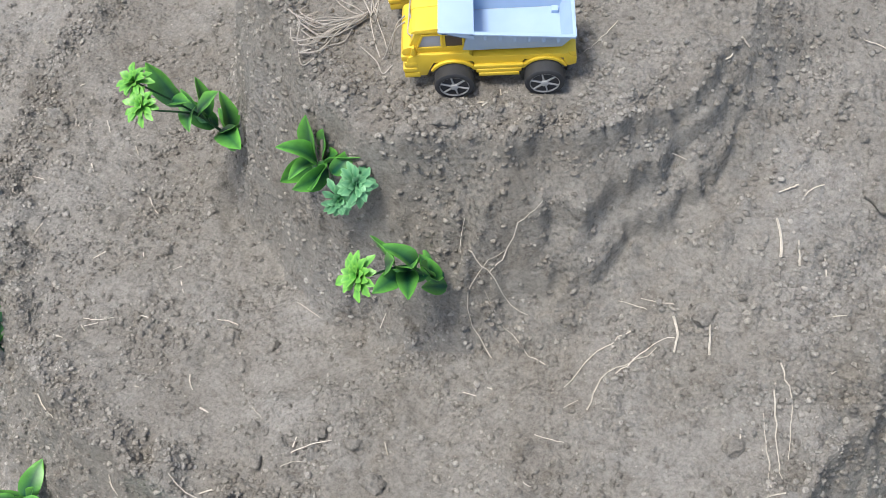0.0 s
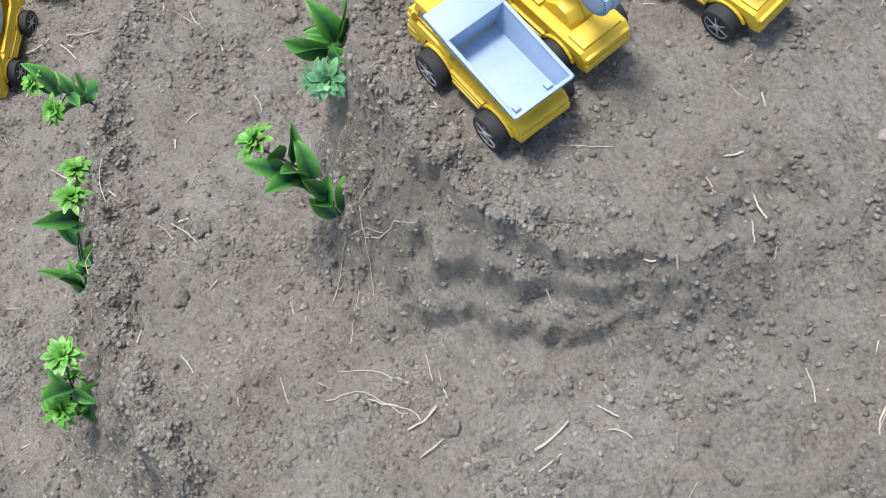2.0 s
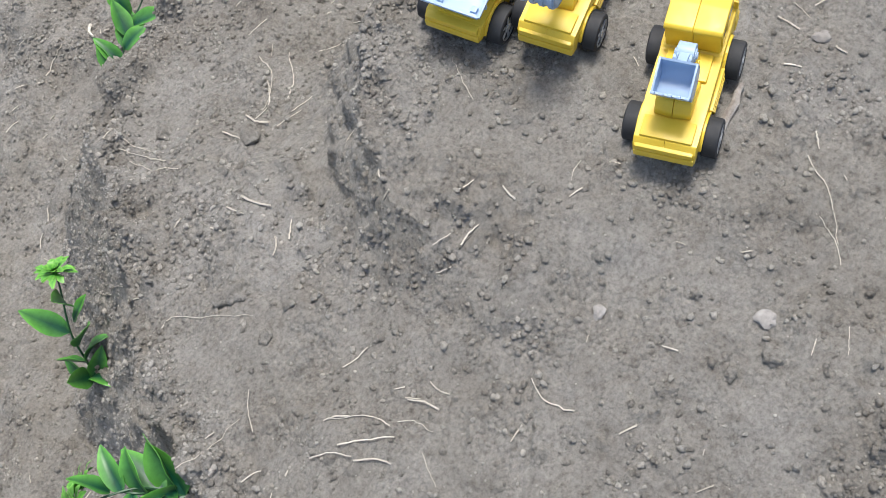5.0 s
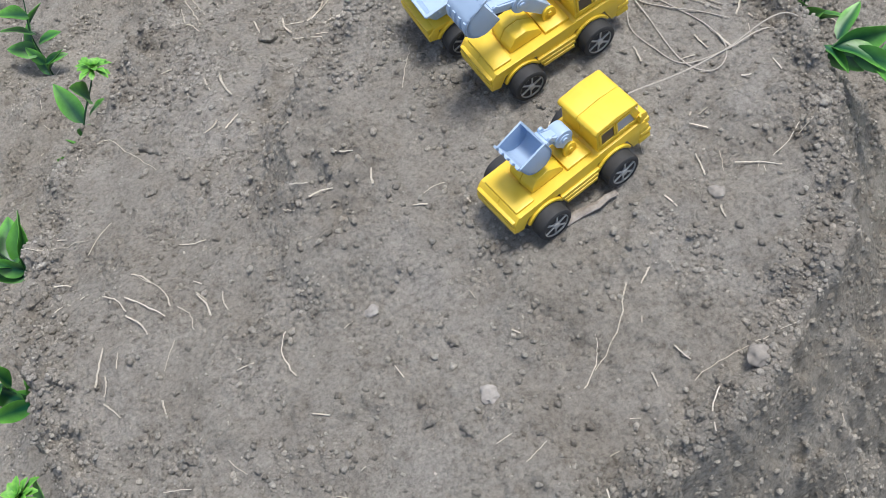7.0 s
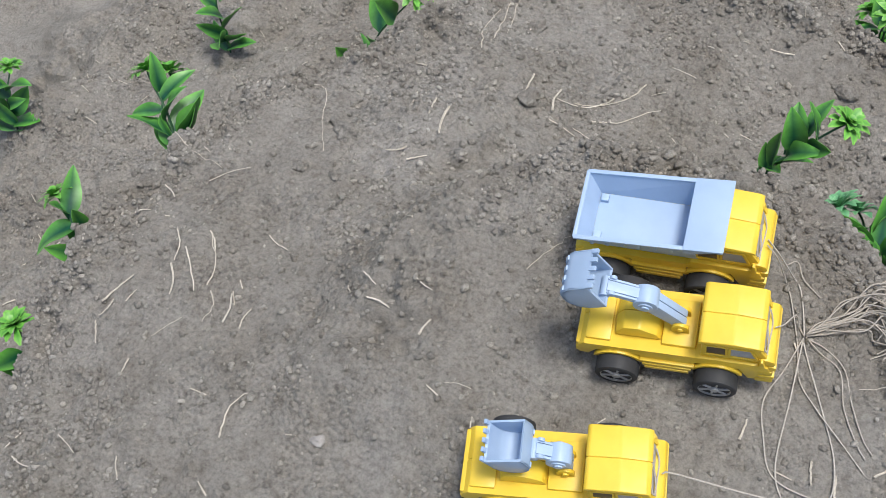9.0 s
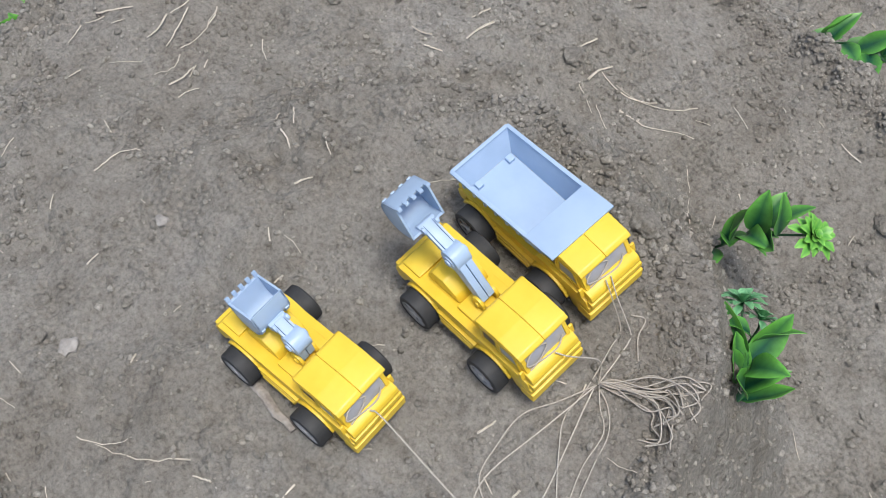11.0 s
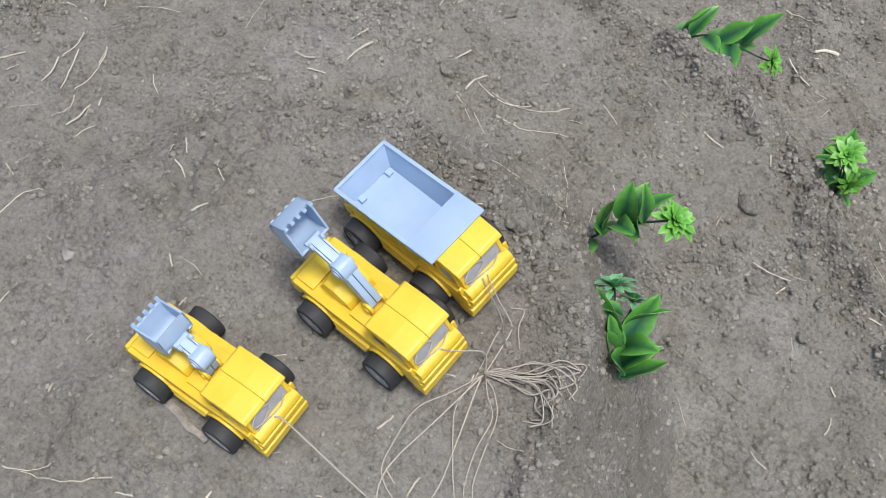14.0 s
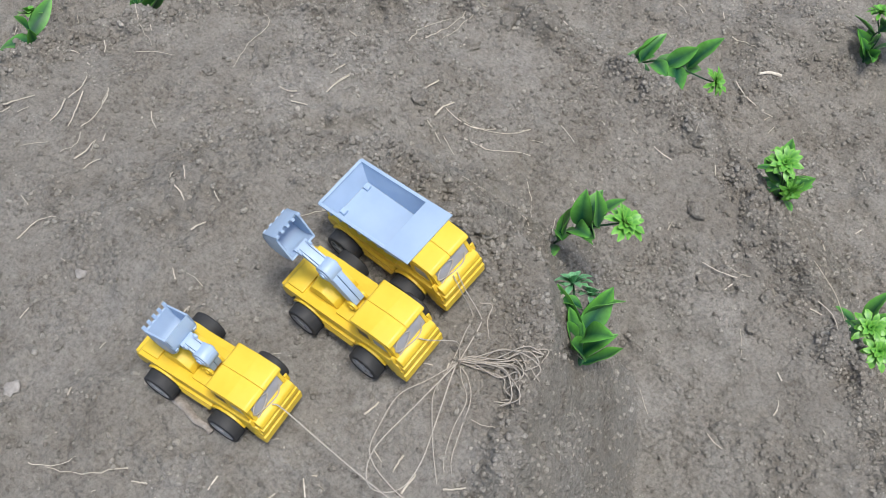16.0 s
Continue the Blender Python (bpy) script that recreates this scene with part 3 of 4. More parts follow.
dump = dump_truck(scaled(pose(-.0146, .0286, .0008, 0, 0, 10.8), 1.012), "yellow plastic toy dump truck with a blue-grey tipper bed")
digger = excavator(pose(.0116, -.0285, .0008, 0, 0, 13) @ Matrix.Diagonal((.965, .965, 1.04, 1)), "yellow plastic toy excavator with blue-grey arm raised backwards", True)
towed = excavator(scaled(tilt_at(-.0175, -.1345, 18), .97), "yellow plastic toy excavator with folded arm, towed by twine", False)
mixer = mixer_truck(tilt_at(.546, .3735, 144), "yellow toy cement mixer truck with a blue-grey drum")
second = excavator(tilt_at(.640, .271, 137), "yellow plastic toy excavator parked on the lower road", True)


# ---- artificial sprigs stuck in the banks ----
def leaf_bm(length, width, curl, cup, seed):
    """A pointed leaf along +x: curled lengthwise, cupped across its midrib, with real thickness."""
    rnd = random.Random(seed)
    bm = bmesh.new()
    uv = bm.loops.layers.uv.new("UVMap")
    n, info, rows, low = 8, {}, [], []
    wave = rnd.uniform(-.2, .2)
    for i in range(n + 1):
        u = i / n
        w = width * math.sin(math.pi * min(1, u ** .8)) ** .8 * .5 + .0004
        a = curl * u
        cx = length * (math.sin(a) / curl if abs(curl) > .01 else u)
        cz = -length * ((1 - math.cos(a)) / curl if abs(curl) > .01 else 0)
        row, under = [], []
        for k in (-1, -.5, 0, .5, 1):
            p = Vector((cx, k * w + wave * .25 * w * math.sin(5 * u), cz + cup * abs(k) * w + .12 * w * math.sin(9 * u + 2 * k) * abs(k)))
            v, q = bm.verts.new(p), bm.verts.new(p - Vector((0, 0, .00035)))
            info[v] = info[q] = (abs(k), u)
            row.append(v), under.append(q)
        rows.append(row), low.append(under)
    fs = []
    for i in range(n):
        for k in range(4):
            fs.append(bm.faces.new((rows[i][k], rows[i + 1][k], rows[i + 1][k + 1], rows[i][k + 1])))
            fs.append(bm.faces.new((low[i][k + 1], low[i + 1][k + 1], low[i + 1][k], low[i][k])))
        for k in (0, 4):
            fs.append(bm.faces.new((rows[i][k], low[i][k], low[i + 1][k], rows[i + 1][k])))
    for f in fs:
        for loop in f.loops:
            loop[uv].uv = info[loop.vert]
    return bm


def flower_bm(radius, seed):
    """A head of many narrow pointed petals in three whorls."""
    rnd = random.Random(seed)
    bm = bmesh.new()
    uv = bm.loops.layers.uv.new("UVMap")
    for count, rise, reach in ((10, 4, 1.05), (9, 26, .95), (7, 48, .75), (4, 70, .5)):
        for i in range(count):
            a = 2 * math.pi * (i + rnd.uniform(-.25, .25)) / count + rise
            e = radians(rise + rnd.uniform(-10, 10))
            l, w = radius * reach * rnd.uniform(.85, 1.3), radius * .21
            turn = Euler((0, -e, 0)).to_matrix()
            spin = Euler((0, 0, a)).to_matrix()
            made = []
            for u, k, dz in ((0, .28, 0), (.4, .62, .05), (.78, 1.0, .03), (1, .22, -.12)):
                for s, lift in ((-1, .16), (0, 0), (1, .16)):
                    p = spin @ (turn @ Vector((l * u, s * w * k, dz * l + lift * w * k)))
                    made.append((bm.verts.new(p), (abs(s) * .6, .15 + .85 * u)))
            uvs = dict(made)
            v = [q[0] for q in made]
            for r in range(3):
                for c in range(2):
                    f = bm.faces.new((v[r * 3 + c], v[r * 3 + 3 + c], v[r * 3 + 4 + c], v[r * 3 + 1 + c]))
                    for loop in f.loops:
                        loop[uv].uv = uvs[loop.vert]
    return bm


def sprig(base, heads, leaves, seed, reach=.034, petals=None, droop=0.0, head=.0140):
    """Stems from base to each flower head, with leaves along the lower two thirds."""
    rnd = random.Random(seed)
    root = spot(*base, -.002)
    plant = thing("artificial_sprig", Matrix.Translation(root), "green plastic sprig with pointed leaves and pale flower heads", "plant", "sprigs along the banks")
    tips = [Vector(h) - root for h in heads]
    mean = sum(tips, Vector()) / len(tips)
    side = mean.cross(Vector((0, 0, 1))).normalized()
    for tip in tips:
        mid = mean * .45 + Vector((0, 0, .016)) + side * rnd.uniform(-.004, .004)
        pts = spline([(0, 0, -.004), mid * .5, mid, tip * .86 + Vector((0, 0, .003)), tip], 5)
        bm = bmesh.new()
        tube(bm, pts, .0011, 6, .7)
        stem = part("stem", bm, STEM, plant)
        bm = flower_bm(head * rnd.uniform(.9, 1.1), rnd.random())
        d = (tip - mid).normalized().lerp(Vector((0, 0, 1)), .45).normalized()
        bmesh.ops.transform(bm, matrix=Matrix.Translation(tip) @ d.to_track_quat("Z", "X").to_matrix().to_4x4(), verts=bm.verts)
        part("flower_head", bm, petals or PETAL, plant, "pale green many-petalled flower head")
    ahead = mean.normalized()
    lift = side.cross(mean).normalized()
    if lift.z < 0:
        lift = -lift
    leaves += 3
    reach *= 1.08
    for i in range(leaves):
        # a few leaves hug the foot, the others splay out along the stems
        u = (.0, .08, .18, .30, .42, .54, .66)[i % 7] + rnd.uniform(0, .05)
        at = mean * u + Vector((0, 0, .002 + .012 * math.sin(math.pi * min(1, u * 1.1)))) + side * rnd.uniform(-.004, .004)
        round_it = 2.4 * i + rnd.uniform(-.7, .7)
        out = ahead * rnd.uniform(.15, 1.1) + side * math.cos(round_it) * rnd.uniform(.6, 1.2) + lift * (.25 + .55 * math.sin(round_it)) + Vector((0, 0, .22 - droop))
        out.normalize()
        tip = root + at + out * reach
        out.z += max(0.0, float(land(tip.x, tip.y)) + .005 - tip.z) / reach
        out.normalize()
        size = reach * rnd.uniform(.7, 1.3)
        bm = leaf_bm(size, size * rnd.uniform(.34, .50), rnd.uniform(-.3, 1.2), rnd.uniform(.15, .6), rnd.random())
        turn = out.to_track_quat("X", "Z").to_matrix().to_4x4()
        bmesh.ops.transform(bm, matrix=Matrix.Translation(at) @ turn @ Euler((rnd.uniform(-1.2, 1.2), 0, 0)).to_matrix().to_4x4(), verts=bm.verts)
        part("leaf", bm, LEAF, plant, smooth=60)
    return plant


sprig((.118, .083), [(.074, .117, -.044), (.086, .123, -.056)], 8, 1, .033, BLUE_PETAL, head=.0130)
sprig((.006, .150), [(.058, .184, -.052)], 10, 2, .030, head=.0135)
sprig((.228, -.006), [(.274, .041, -.095), (.284, .022, -.090)], 9, 3, .036)
sprig((.372, .302), [(.376, .342, -.291), (.347, .335, -.303)], 8, 4, .034, droop=.3)
sprig((.174, .385), [(.229, .330, -.239), (.208, .344, -.245)], 7, 5, .038, droop=.3)
sprig((.045, .408), [(.051, .393, -.205), (.056, .405, -.262), (.030, .420, -.248)], 7, 6, .030)
sprig((-.171, .395), [(-.083, .440, -.258)], 8, 7, .038, droop=.0)
sprig((-.408, .212), [(-.352, .262, -.178)], 7, 8, .036)
sprig((.424, .186), [(.448, .152, -.205), (.462, .160, -.205)], 9, 9, .036)
sprig((-.414, .006), [(-.464, .054, -.052), (-.454, .064, -.066)], 7, 10, .036)
sprig((-.428, -.098), [(-.474, -.070, -.052)], 6, 11, .034)
sprig((-.425, -.212), [(-.450, -.172, -.060)], 8, 12, .038)
sprig((-.620, .240), [(-.630, .290, -.270)], 7, 13, .036)
sprig((-.460, .470), [(-.450, .540, -.330)], 7, 14, .036)
sprig((-.060, .672), [(-.072, .700, -.365), (-.050, .705, -.370)], 7, 15, .034)
sprig((-.800, .060), [(-.810, .110, -.300)], 7, 16, .036)
sprig((.185, -.110), [(.240, -.135, -.050)], 7, 17, .034)
sprig((.215, -.215), [(.262, -.240, -.110)], 7, 18, .034)



# ---- straws, rootlets and splinters on the soil ----
COUNT = [0]


def straw(width, *places):
    """A dry straw or rootlet lying on the ground through the given (x, y) places."""
    COUNT[0] += 1
    rnd = random.Random(COUNT[0])
    root = len(places) > 2
    if not root:
        (xa, ya), (xb, yb) = places
        k = rnd.uniform(-.12, .12)
        places = ((xa, ya), ((xa + xb) / 2 - (yb - ya) * k, (ya + yb) / 2 + (xb - xa) * k), (xb, yb))
    flat = spline([(x, y, 0) for x, y in places], 5)
    origin = spot(*places[0])
    pts = []
    for i, p in enumerate(flat):
        jig = .0009 if root else .0003
        x, y = p.x + rnd.uniform(-jig, jig), p.y + rnd.uniform(-jig, jig)
        pts.append(spot(x, y, width * .45 + .0006) - origin)
    if not root:
        a, b = pts[0], pts[-1]
        top = max(p.z - (a.z + (b.z - a.z) * i / (len(pts) - 1)) for i, p in enumerate(pts))
        pts = [Vector((p.x, p.y, a.z + (b.z - a.z) * i / (len(pts) - 1) + top * .7)) for i, p in enumerate(pts)]
    bm = bmesh.new()
    tube(bm, pts, width * .44, 6, .5 if root else .7)
    ob = new("rootlet" if root else "straw", mesh_of("straw", bm, STRAW))
    ob.location = origin
    tagged(ob, "pale dry rootlet curling over the soil" if root else "short pale dry straw lying on the soil", "rootlet" if root else "straw", "dry plant bits")


straw(0.0013, (-0.229, 0.196), (-0.235, 0.228), (-0.241, 0.257))
straw(0.0023, (-0.158, 0.155), (-0.161, 0.179))
straw(0.0013, (-0.130, 0.163), (-0.109, 0.178), (-0.088, 0.205))
straw(0.0008, (-0.071, 0.187), (-0.049, 0.172), (-0.016, 0.145))
straw(0.0011, (-0.192, -0.056), (-0.179, -0.062))
straw(0.0016, (-0.182, -0.071), (-0.164, -0.073))
straw(0.0011, (-0.154, -0.049), (-0.141, -0.053))
straw(0.0014, (-0.229, -0.193), (-0.234, -0.175), (-0.227, -0.158))
straw(0.0015, (-0.232, 0.059), (-0.219, 0.067))
straw(0.0012, (-0.301, -0.099), (-0.304, -0.083), (-0.321, -0.062))
straw(0.0008, (-0.405, 0.009), (-0.383, 0.000), (-0.354, -0.004))
straw(0.0008, (-0.139, 0.149), (-0.118, 0.144))
straw(0.0017, (-0.130, 0.534), (-0.093, 0.529))
straw(0.0014, (-0.184, 0.583), (-0.166, 0.588), (-0.145, 0.590))
straw(0.0010, (0.167, 0.314), (0.200, 0.301))
straw(0.0018, (0.069, -0.070), (0.069, -0.057))
straw(0.0018, (0.130, -0.085), (0.126, -0.069))
straw(0.0009, (-0.061, -0.275), (-0.049, -0.263), (-0.041, -0.248))
straw(0.0018, (-0.137, -0.083), (-0.134, -0.071))
straw(0.0012, (-0.263, -0.119), (-0.263, -0.103))
straw(0.0006, (0.122, -0.016), (0.140, -0.008))
straw(0.0011, (-0.386, -0.067), (-0.379, -0.060))
straw(0.0013, (-0.386, -0.035), (-0.370, -0.044))
straw(0.0008, (-0.356, -0.019), (-0.335, 0.005))
straw(0.0018, (-0.314, 0.459), (-0.303, 0.468))
straw(0.0014, (-0.263, 0.571), (-0.245, 0.567))
straw(0.0008, (0.143, 0.243), (0.160, 0.228))
straw(0.0015, (0.215, 0.212), (0.208, 0.225))
straw(0.0007, (0.144, 0.134), (0.122, 0.145))
straw(0.0013, (-0.330, -0.079), (-0.305, -0.107))
straw(0.0012, (-0.354, -0.258), (-0.328, -0.256))
straw(0.0007, (-0.091, -0.015), (-0.081, 0.005), (-0.073, 0.016))
straw(0.0012, (-0.361, -0.153), (-0.352, -0.167))
straw(0.0010, (-0.346, -0.133), (-0.342, -0.123))
straw(0.0008, (-0.333, -0.233), (-0.314, -0.239))
straw(0.0010, (-0.287, -0.230), (-0.278, -0.243))
straw(0.0009, (0.003, -0.295), (0.033, -0.288), (0.058, -0.287), (0.079, -0.286))
straw(0.0012, (0.093, -0.167), (0.119, -0.183))
straw(0.0008, (0.117, -0.174), (0.142, -0.161))
straw(0.0015, (0.009, -0.216), (-0.000, -0.224))
straw(0.0013, (0.001, -0.271), (0.006, -0.283))
straw(0.0013, (-0.019, -0.281), (-0.019, -0.291))
straw(0.0011, (0.013, -0.308), (-0.001, -0.333))
straw(0.0010, (-0.203, -0.065), (-0.195, -0.072))
straw(0.0024, (-0.224, 0.115), (-0.219, 0.088))
straw(0.0012, (-0.355, -0.135), (-0.359, -0.149))
straw(0.0015, (-0.321, -0.168), (-0.321, -0.178))
straw(0.0008, (0.088, -0.155), (0.084, -0.169))
straw(0.0008, (0.044, -0.126), (0.040, -0.138))
straw(0.0007, (-0.112, -0.307), (-0.096, -0.299))
straw(0.0017, (0.069, -0.195), (0.068, -0.204))
straw(0.0010, (-0.297, -0.101), (-0.289, -0.112), (-0.289, -0.125))
straw(0.0010, (-0.341, 0.097), (-0.326, 0.097), (-0.311, 0.070), (-0.292, 0.040))
straw(0.0012, (-0.347, -0.068), (-0.331, -0.092))
straw(0.0015, (-0.328, 0.453), (-0.342, 0.445))
straw(0.0012, (-0.348, 0.428), (-0.354, 0.387))
straw(0.0047, (-0.106, 0.585), (-0.119, 0.560))
straw(0.0009, (-0.157, 0.146), (-0.134, 0.142))
straw(0.0011, (-0.287, -0.044), (-0.267, -0.050))
straw(0.0009, (-0.030, 0.183), (-0.009, 0.154), (-0.035, 0.131))
straw(0.0013, (-0.123, 0.194), (-0.142, 0.175), (-0.160, 0.168))
straw(0.0015, (-0.236, 0.068), (-0.249, 0.059))
straw(0.0017, (-0.237, 0.119), (-0.235, 0.102))
straw(0.0018, (-0.185, 0.181), (-0.182, 0.155))
straw(0.0007, (-0.303, -0.128), (-0.315, -0.148))
straw(0.0016, (-0.168, 0.008), (-0.173, 0.002))
straw(0.0006, (-0.091, -0.103), (-0.107, -0.106))
straw(0.0010, (0.109, 0.271), (0.080, 0.258))
straw(0.0012, (-0.009, 0.305), (-0.029, 0.301))
straw(0.0014, (-0.107, 0.221), (-0.117, 0.194), (-0.150, 0.175))
straw(0.0012, (-0.231, 0.184), (-0.242, 0.210), (-0.244, 0.242))
straw(0.0012, (-0.005, 0.137), (-0.023, 0.143), (-0.054, 0.157))
straw(0.0008, (-0.004, 0.123), (-0.002, 0.138))
straw(0.0010, (-0.025, 0.143), (-0.043, 0.124), (-0.058, 0.113))
straw(0.0008, (-0.072, 0.243), (-0.094, 0.246))
straw(0.0013, (0.315, 0.037), (0.298, 0.057))
straw(0.0012, (0.207, 0.160), (0.189, 0.161))
straw(0.0009, (0.116, 0.282), (0.097, 0.275))
straw(0.0009, (0.266, 0.297), (0.258, 0.309))
straw(0.0013, (0.351, 0.238), (0.329, 0.257))
straw(0.0017, (0.386, -0.044), (0.378, -0.031))
straw(0.0023, (0.520, 0.304), (0.522, 0.267))
straw(0.0020, (0.505, 0.256), (0.524, 0.224))
straw(0.0020, (0.509, 0.315), (0.487, 0.307))
straw(0.0026, (0.525, 0.354), (0.519, 0.323))
straw(0.0023, (0.496, 0.359), (0.470, 0.373))
straw(0.0011, (0.192, 0.351), (0.130, 0.356))
straw(0.0020, (0.198, 0.239), (0.190, 0.242))
straw(0.0012, (0.367, 0.378), (0.315, 0.341))
straw(0.0011, (0.321, 0.176), (0.293, 0.173))
straw(0.0010, (-0.069, 0.277), (-0.075, 0.279))
straw(0.0012, (-0.391, 0.297), (-0.346, 0.275), (-0.340, 0.223), (-0.328, 0.183))
straw(0.0016, (-0.332, -0.095), (-0.320, -0.116))
straw(0.0012, (-0.009, -0.220), (-0.027, -0.248), (-0.050, -0.266))
straw(0.0012, (-0.234, 0.265), (-0.231, 0.243), (-0.224, 0.214))
straw(0.0016, (0.071, -0.168), (0.072, -0.151))
straw(0.0016, (0.124, -0.112), (0.131, -0.114))
straw(0.0016, (0.111, -0.067), (0.115, -0.080))
straw(0.0016, (0.146, -0.061), (0.155, -0.049))
straw(0.0016, (-0.275, -0.120), (-0.281, -0.098))
straw(0.0016, (-0.364, -0.139), (-0.352, -0.113))
straw(0.0016, (-0.311, -0.073), (-0.323, -0.060))
bm = bmesh.new()
tube(bm, [(-.019, 0, .0), (-.008, .0012, .0008), (.006, -.0006, .0012), (.014, .0006, .0008), (.021, .0002, 0)], .0034, 9, .62)
for v in bm.verts:
    v.co += Vector((0, .0006 * math.sin(v.co.x * 900), .0006 * math.sin(v.co.y * 2600 + v.co.x * 500)))
    v.co.z *= .75
wood = new("wood_splinter", mesh_of("wood_splinter", bm, BARK, 25))
wood.matrix_world = Matrix.Translation(spot(-.010, -.164, .0030)) @ Euler((0, 0, radians(10))).to_matrix().to_4x4()
tagged(wood, "weathered grey wood splinter lying on the soil", "wood")


# ---- stones and clods ----
def lump(bm, at, size, rnd, detail=1, squash=.62, rugged=1.0):
    start = len(bm.verts)
    bmesh.ops.create_icosphere(bm, subdivisions=detail, radius=1.0)
    bm.verts.ensure_lookup_table()
    seed = Vector((rnd.uniform(-50, 50), rnd.uniform(-50, 50), rnd.uniform(-50, 50)))
    stretch = Vector((rnd.uniform(.8, 1.25), rnd.uniform(.7, 1.0), squash * rnd.uniform(.8, 1.1)))
    spin = Euler((0, 0, rnd.uniform(0, 6.3))).to_matrix()
    for v in bm.verts[start:]:
        k = 1 + rugged * (.34 * noise.noise(v.co * 1.3 + seed) + .16 * noise.noise(v.co * 3.1 + seed))
        v.co = Vector(at) + spin @ Vector((v.co.x * stretch.x, v.co.y * stretch.y, v.co.z * stretch.z)) * size * k


def stone(x, y, size, pale=False):
    rnd = random.Random(round(x * 7919 + y * 104729, 3))
    bm = bmesh.new()
    lump(bm, (0, 0, 0), size, rnd, 3, .62, 1.7)
    ob = new("pebble" if pale else "clod", mesh_of("clod", bm, PEBBLE if pale else SOIL, 60))
    ob.location = spot(x, y, size * .12)
    tagged(ob, "small pale grey stone half sunk in soil" if pale else "rounded clod of dry brown soil", "stone" if pale else "clod", "stones and clods")


for x, y, size in ((-.168, -.169, .0044), (.045, -.298, .0090), (-.117, -.256, .0068), (.072, -.184, .0052)):
    stone(x, y, size, True)
for x, y, size in ((-.135, -.272, .0072), (-.126, -.212, .0047), (-.288, .066, .0105), (-.157, -.257, .0060), (.095, .249, .0100), (.063, .259, .0078),
                   (-.178, .155, .0085), (.435, -.036, .0130), (.040, .288, .0102), (.137, .280, .0062), (.015, .084, .0100), (-.272, .022, .0045),
                   (-.208, .236, .0085), (.279, .097, .0085), (-.300, .020, .0060), (.155, .175, .0050), (.147, .252, .0080), (-.209, .280, .0090)):
    stone(x, y, size)


def in_reach(rnd):
    """A random place on the ground near the mound."""
    return rnd.uniform(-.80, .72), rnd.uniform(-.44, .74)


rnd = random.Random(11)
shapes = []
for k in range(14):
    bm = bmesh.new()
    lump(bm, (0, 0, 0), 1.0, rnd, 1, .62, 2.1)
    bm.verts.ensure_lookup_table()
    bm.verts.index_update()
    shapes.append((np.array([v.co[:] for v in bm.verts]), np.array([[v.index for v in f.verts] for f in bm.faces])))
    bm.free()


def scatter(name, count, sizes, where, material, label, seed):
    """Crumbs beyond counting, joined into one mesh."""
    rs = np.random.RandomState(seed)
    x, y = rs.uniform(-.82, .74, count * 4), rs.uniform(-.46, .76, count * 4)
    keep = rs.rand(count * 4) < where(x, y)
    x, y = x[keep][:count], y[keep][:count]
    z = land(x, y)
    s = sizes[0] + (sizes[1] - sizes[0]) * rs.rand(len(x)) ** 3
    a = rs.rand(len(x)) * 6.283
    co, fa, base = [], [], 0
    for k, (v, f) in enumerate(shapes):
        i = np.arange(k, len(x), len(shapes))
        c, n = np.cos(a[i])[:, None], np.sin(a[i])[:, None]
        px = (v[:, 0] * c - v[:, 1] * n) * s[i][:, None] + x[i][:, None]
        py = (v[:, 0] * n + v[:, 1] * c) * s[i][:, None] + y[i][:, None]
        pz = v[:, 2] * s[i][:, None] + (z[i] + s[i] * .3)[:, None]
        co.append(np.stack([px, py, pz], -1).reshape(-1, 3))
        fa.append((f[None] + base + (np.arange(len(i)) * len(v))[:, None, None]).reshape(-1, 3))
        base += len(i) * len(v)
    co, fa = np.concatenate(co), np.concatenate(fa)
    m = bpy.data.meshes.new(name)
    m.vertices.add(len(co))
    m.vertices.foreach_set("co", co.astype(np.float32).ravel())
    m.loops.add(fa.size)
    m.loops.foreach_set("vertex_index", fa.astype(np.int32).ravel())
    m.polygons.add(len(fa))
    m.polygons.foreach_set("loop_start", np.arange(0, fa.size, 3, dtype=np.int32))
    m.update()
    m.validate()
    m.materials.append(material)
    return tagged(new(name, m), label, "soil crumbs", kind="stuff")


def slope(x, y):
    h = .006
    return np.hypot(land(x + h, y) - land(x - h, y), land(x, y + h) - land(x, y - h)) / (2 * h)


def rim(x, y):
    return crest(np.hypot(x, y), (215 - np.degrees(np.arctan2(y, x))) % 360)


def face(x, y):
    """1 on the smooth cut faces of the upper bank, 0 elsewhere."""
    at = (215 - np.degrees(np.arctan2(y, x))) % 360
    over = np.hypot(x, y) - table(at, EDGE)
    return np.exp(-((at - 74) / 42) ** 4) * (over > .004) * (over < table(at, WIDE))


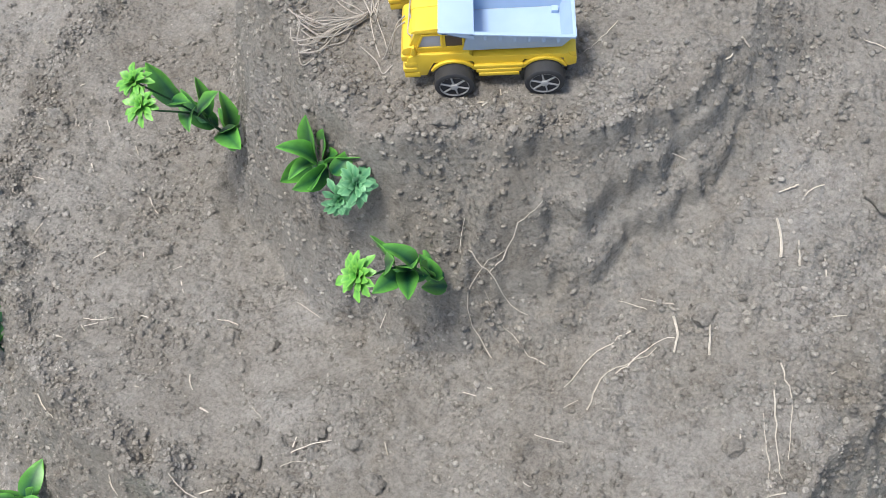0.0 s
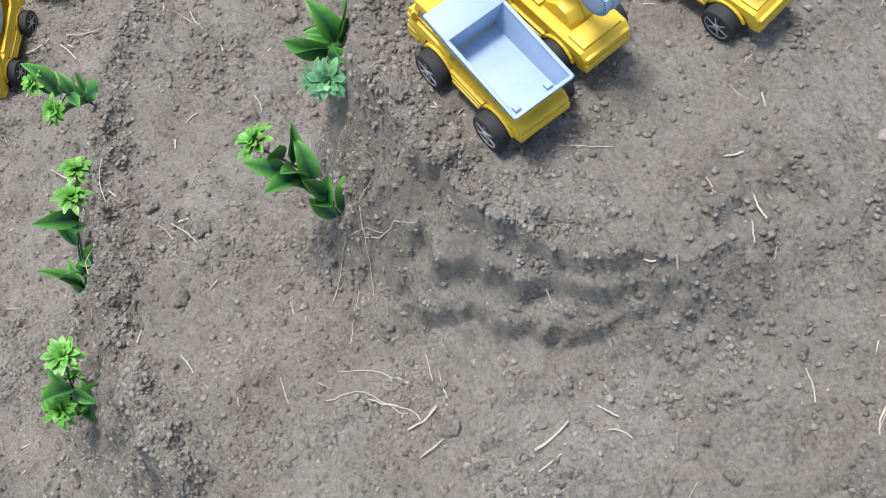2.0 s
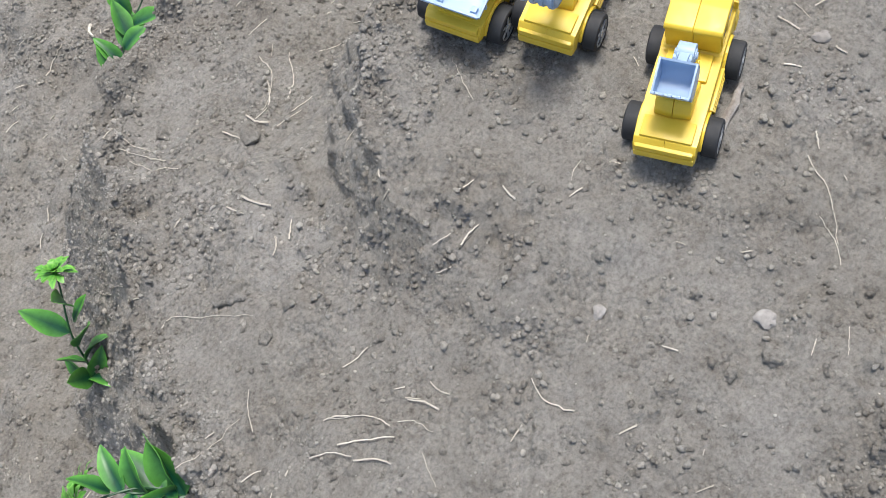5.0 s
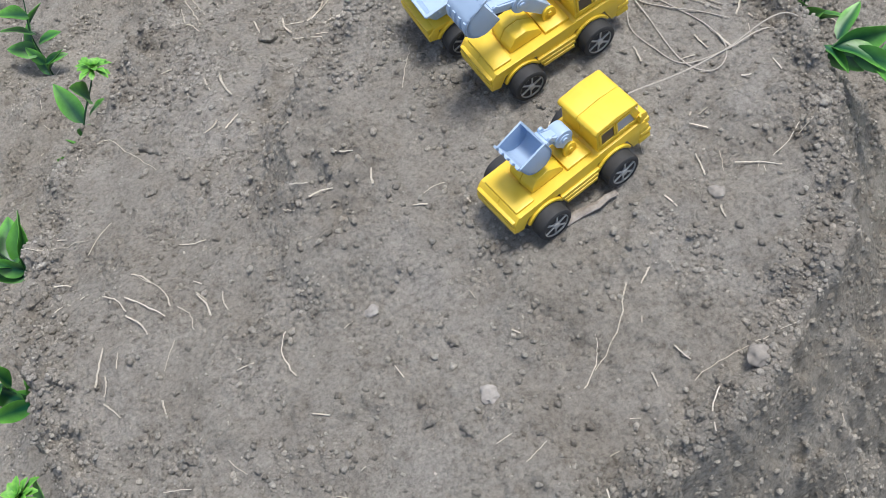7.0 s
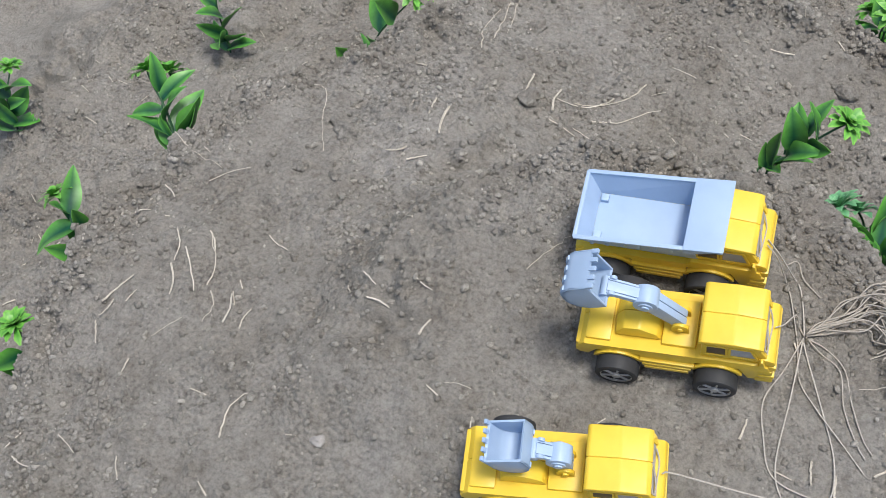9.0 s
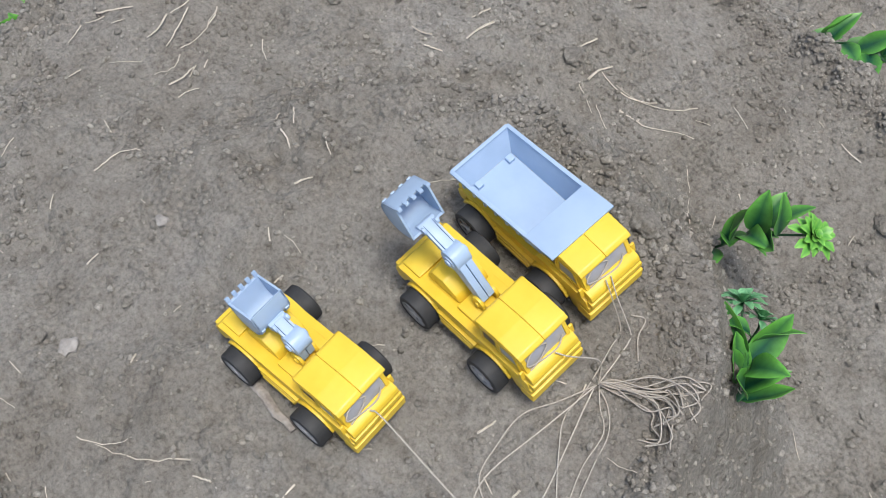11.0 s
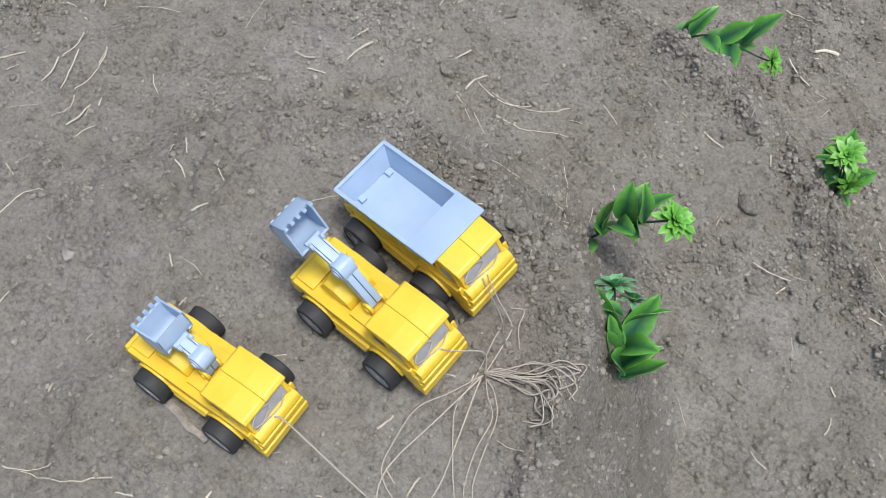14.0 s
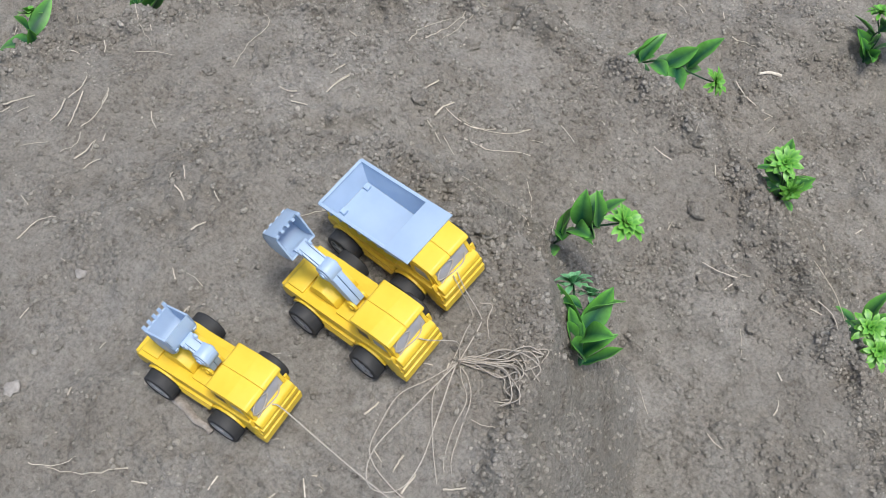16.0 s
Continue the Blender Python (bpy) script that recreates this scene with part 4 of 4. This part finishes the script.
scatter("soil_crumbs", 66000, (.0008, .0030), lambda x, y: (.10 + .75 * smooth01(rough(x, y, .055) * 1.8 - .1) * smooth01(.45 + 1.2 * rough(x + 1, y, .022)) + .5 * smooth01(slope(x, y) - .15) + .8 * rim(x, y)) * (1 - .6 * face(x, y)), CLOD, "small dry crumbs of soil strewn over the ground", 3)
scatter("dry_crumbs", 24000, (.0005, .0016), lambda x, y: .9 * rim(x, y) * smooth01(.7 + rough(x, y, .05)) + .015, DRY, "pale dry crumbs along the rims of the banks", 6)
scatter("soil_lumps", 21000, (.0011, .0033), lambda x, y: (.02 + .45 * smooth01(rough(x, y, .055) * 1.6 - .2) * smooth01(.3 + rough(x + 2, y, .02)) + .3 * smooth01(slope(x, y) * .9 - .1) + .9 * rim(x, y)) * (1 - .85 * face(x, y)), CLOD, "broken lumps of soil along the banks", 4)

rs = random.Random(21)
bm = bmesh.new()
for k in range(420):
    x, y = in_reach(rs)
    a, l, w = rs.uniform(0, 6.3), rs.uniform(.003, .013), rs.uniform(.0003, .0008)
    p, q = spot(x, y, .0010), spot(x + l * math.cos(a), y + l * math.sin(a), .0012)
    tube(bm, [p, p.lerp(q, .5) + Vector((0, 0, rs.uniform(0, .0008))), q], w, 4, .7)
tagged(new("chaff", mesh_of("chaff", bm, STRAW)), "bits of pale chaff strewn over the soil", "chaff", kind="stuff")


# ---- twine ----
def twine(name, label, *strands, r=.00045):
    ob = None
    for pts in strands:
        bm = bmesh.new()
        tube(bm, spline(pts, 8), r, 6)
        if ob is None:
            ob = tagged(new(name, mesh_of("twine", bm, TWINE)), label, "twine")
        else:
            part("strand", bm, TWINE, ob)
    return ob


def on(*places, lift=.0012):
    return [tuple(spot(x, y, lift)) for x, y in places]


def local(truck, *pts):
    return [tuple(truck.matrix_world @ Vector(p)) for p in pts]


def bow(truck):
    """The loop of twine round a windscreen post."""
    return local(truck, (.0580, -.0150, .0400), (.0575, -.0060, .0425), (.0555, .0010, .0480), (.0545, -.0080, .0520), (.0570, -.0160, .0460), (.0585, -.0040, .0405), (.0590, .0060, .0400), (.0570, .0120, .0440))


bpy.context.view_layer.update()
twine("tow_twine", "thin tow twine tied to the windscreen of a toy excavator", bow(towed),
      local(towed, (.0610, -.0020, .0420), (.0680, .0000, .0370)) + [(.085, -.104, .022), (.118, -.097, .016), (.170, -.086, .012)] + on((.215, -.080), (.250, -.078), (.285, -.082), lift=.002), r=.0005)
twine("dump_truck_twine", "loose twine tied to the dump truck's windscreen", bow(dump),
      local(dump, (.0610, -.0060, .0420), (.0680, -.0080, .0300)) + on((.062, .034), (.069, .022), (.081, -.002), (.089, -.023), (.103, -.036), (.122, -.050), (.140, -.062)),
      local(dump, (.0610, -.0020, .0410), (.0690, -.0050, .0280)) + on((.066, .038), (.071, .033), (.077, .020), (.083, .004)),
      on((.058, .044), (.064, .050), (.071, .040), (.084, .031)))
twine("excavator_twine", "loose twine tied to the excavator's windscreen", bow(digger),
      local(digger, (.0610, .0020, .0420), (.0660, .0080, .0340)) + [(.075, .010, .013)] + on((.079, .008), (.083, .004)),
      on((.083, .003), (.079, -.021), (.074, -.042), (.081, -.063), (.094, -.084), (.123, -.087), (.162, -.079), (.205, -.076)),
      on((.083, .002), (.088, -.036), (.093, -.077), (.104, -.095), (.117, -.097), (.127, -.083), (.122, -.061), (.105, -.033), (.090, -.010), (.084, .000)),
      on((.084, .004), (.095, -.003), (.109, -.010), (.118, -.030), (.131, -.048), (.138, -.054)),
      on((.085, .003), (.097, .001), (.111, -.008), (.121, -.025), (.133, -.043), (.141, -.050)))
# a frayed hank that fans out from its knot over the rim of the mound
fray = random.Random(8)
hank = []
for k in range(17):
    a = k / 16
    end = (.122 + .012 * a + fray.uniform(-.005, .004), .052 - .042 * a + fray.uniform(-.004, .004))
    bend = (.100 + .012 * a + fray.uniform(-.006, .006), .028 - .010 * a + fray.uniform(-.005, .005))
    over = (.111 + .008 * a + fray.uniform(-.006, .005), .042 - .024 * a + fray.uniform(-.006, .006))
    tail = (end[0] + fray.uniform(-.008, .006), end[1] + fray.uniform(-.014, .002))
    hank.append(on((.084, .004), (.090 + fray.uniform(-.002, .004), .014 - .006 * a), bend, over, end, tail, lift=.0016 + .0014 * (k % 5)))
twine("twine_bundle", "tangled bundle of pale frayed twine on the soil", *hank)
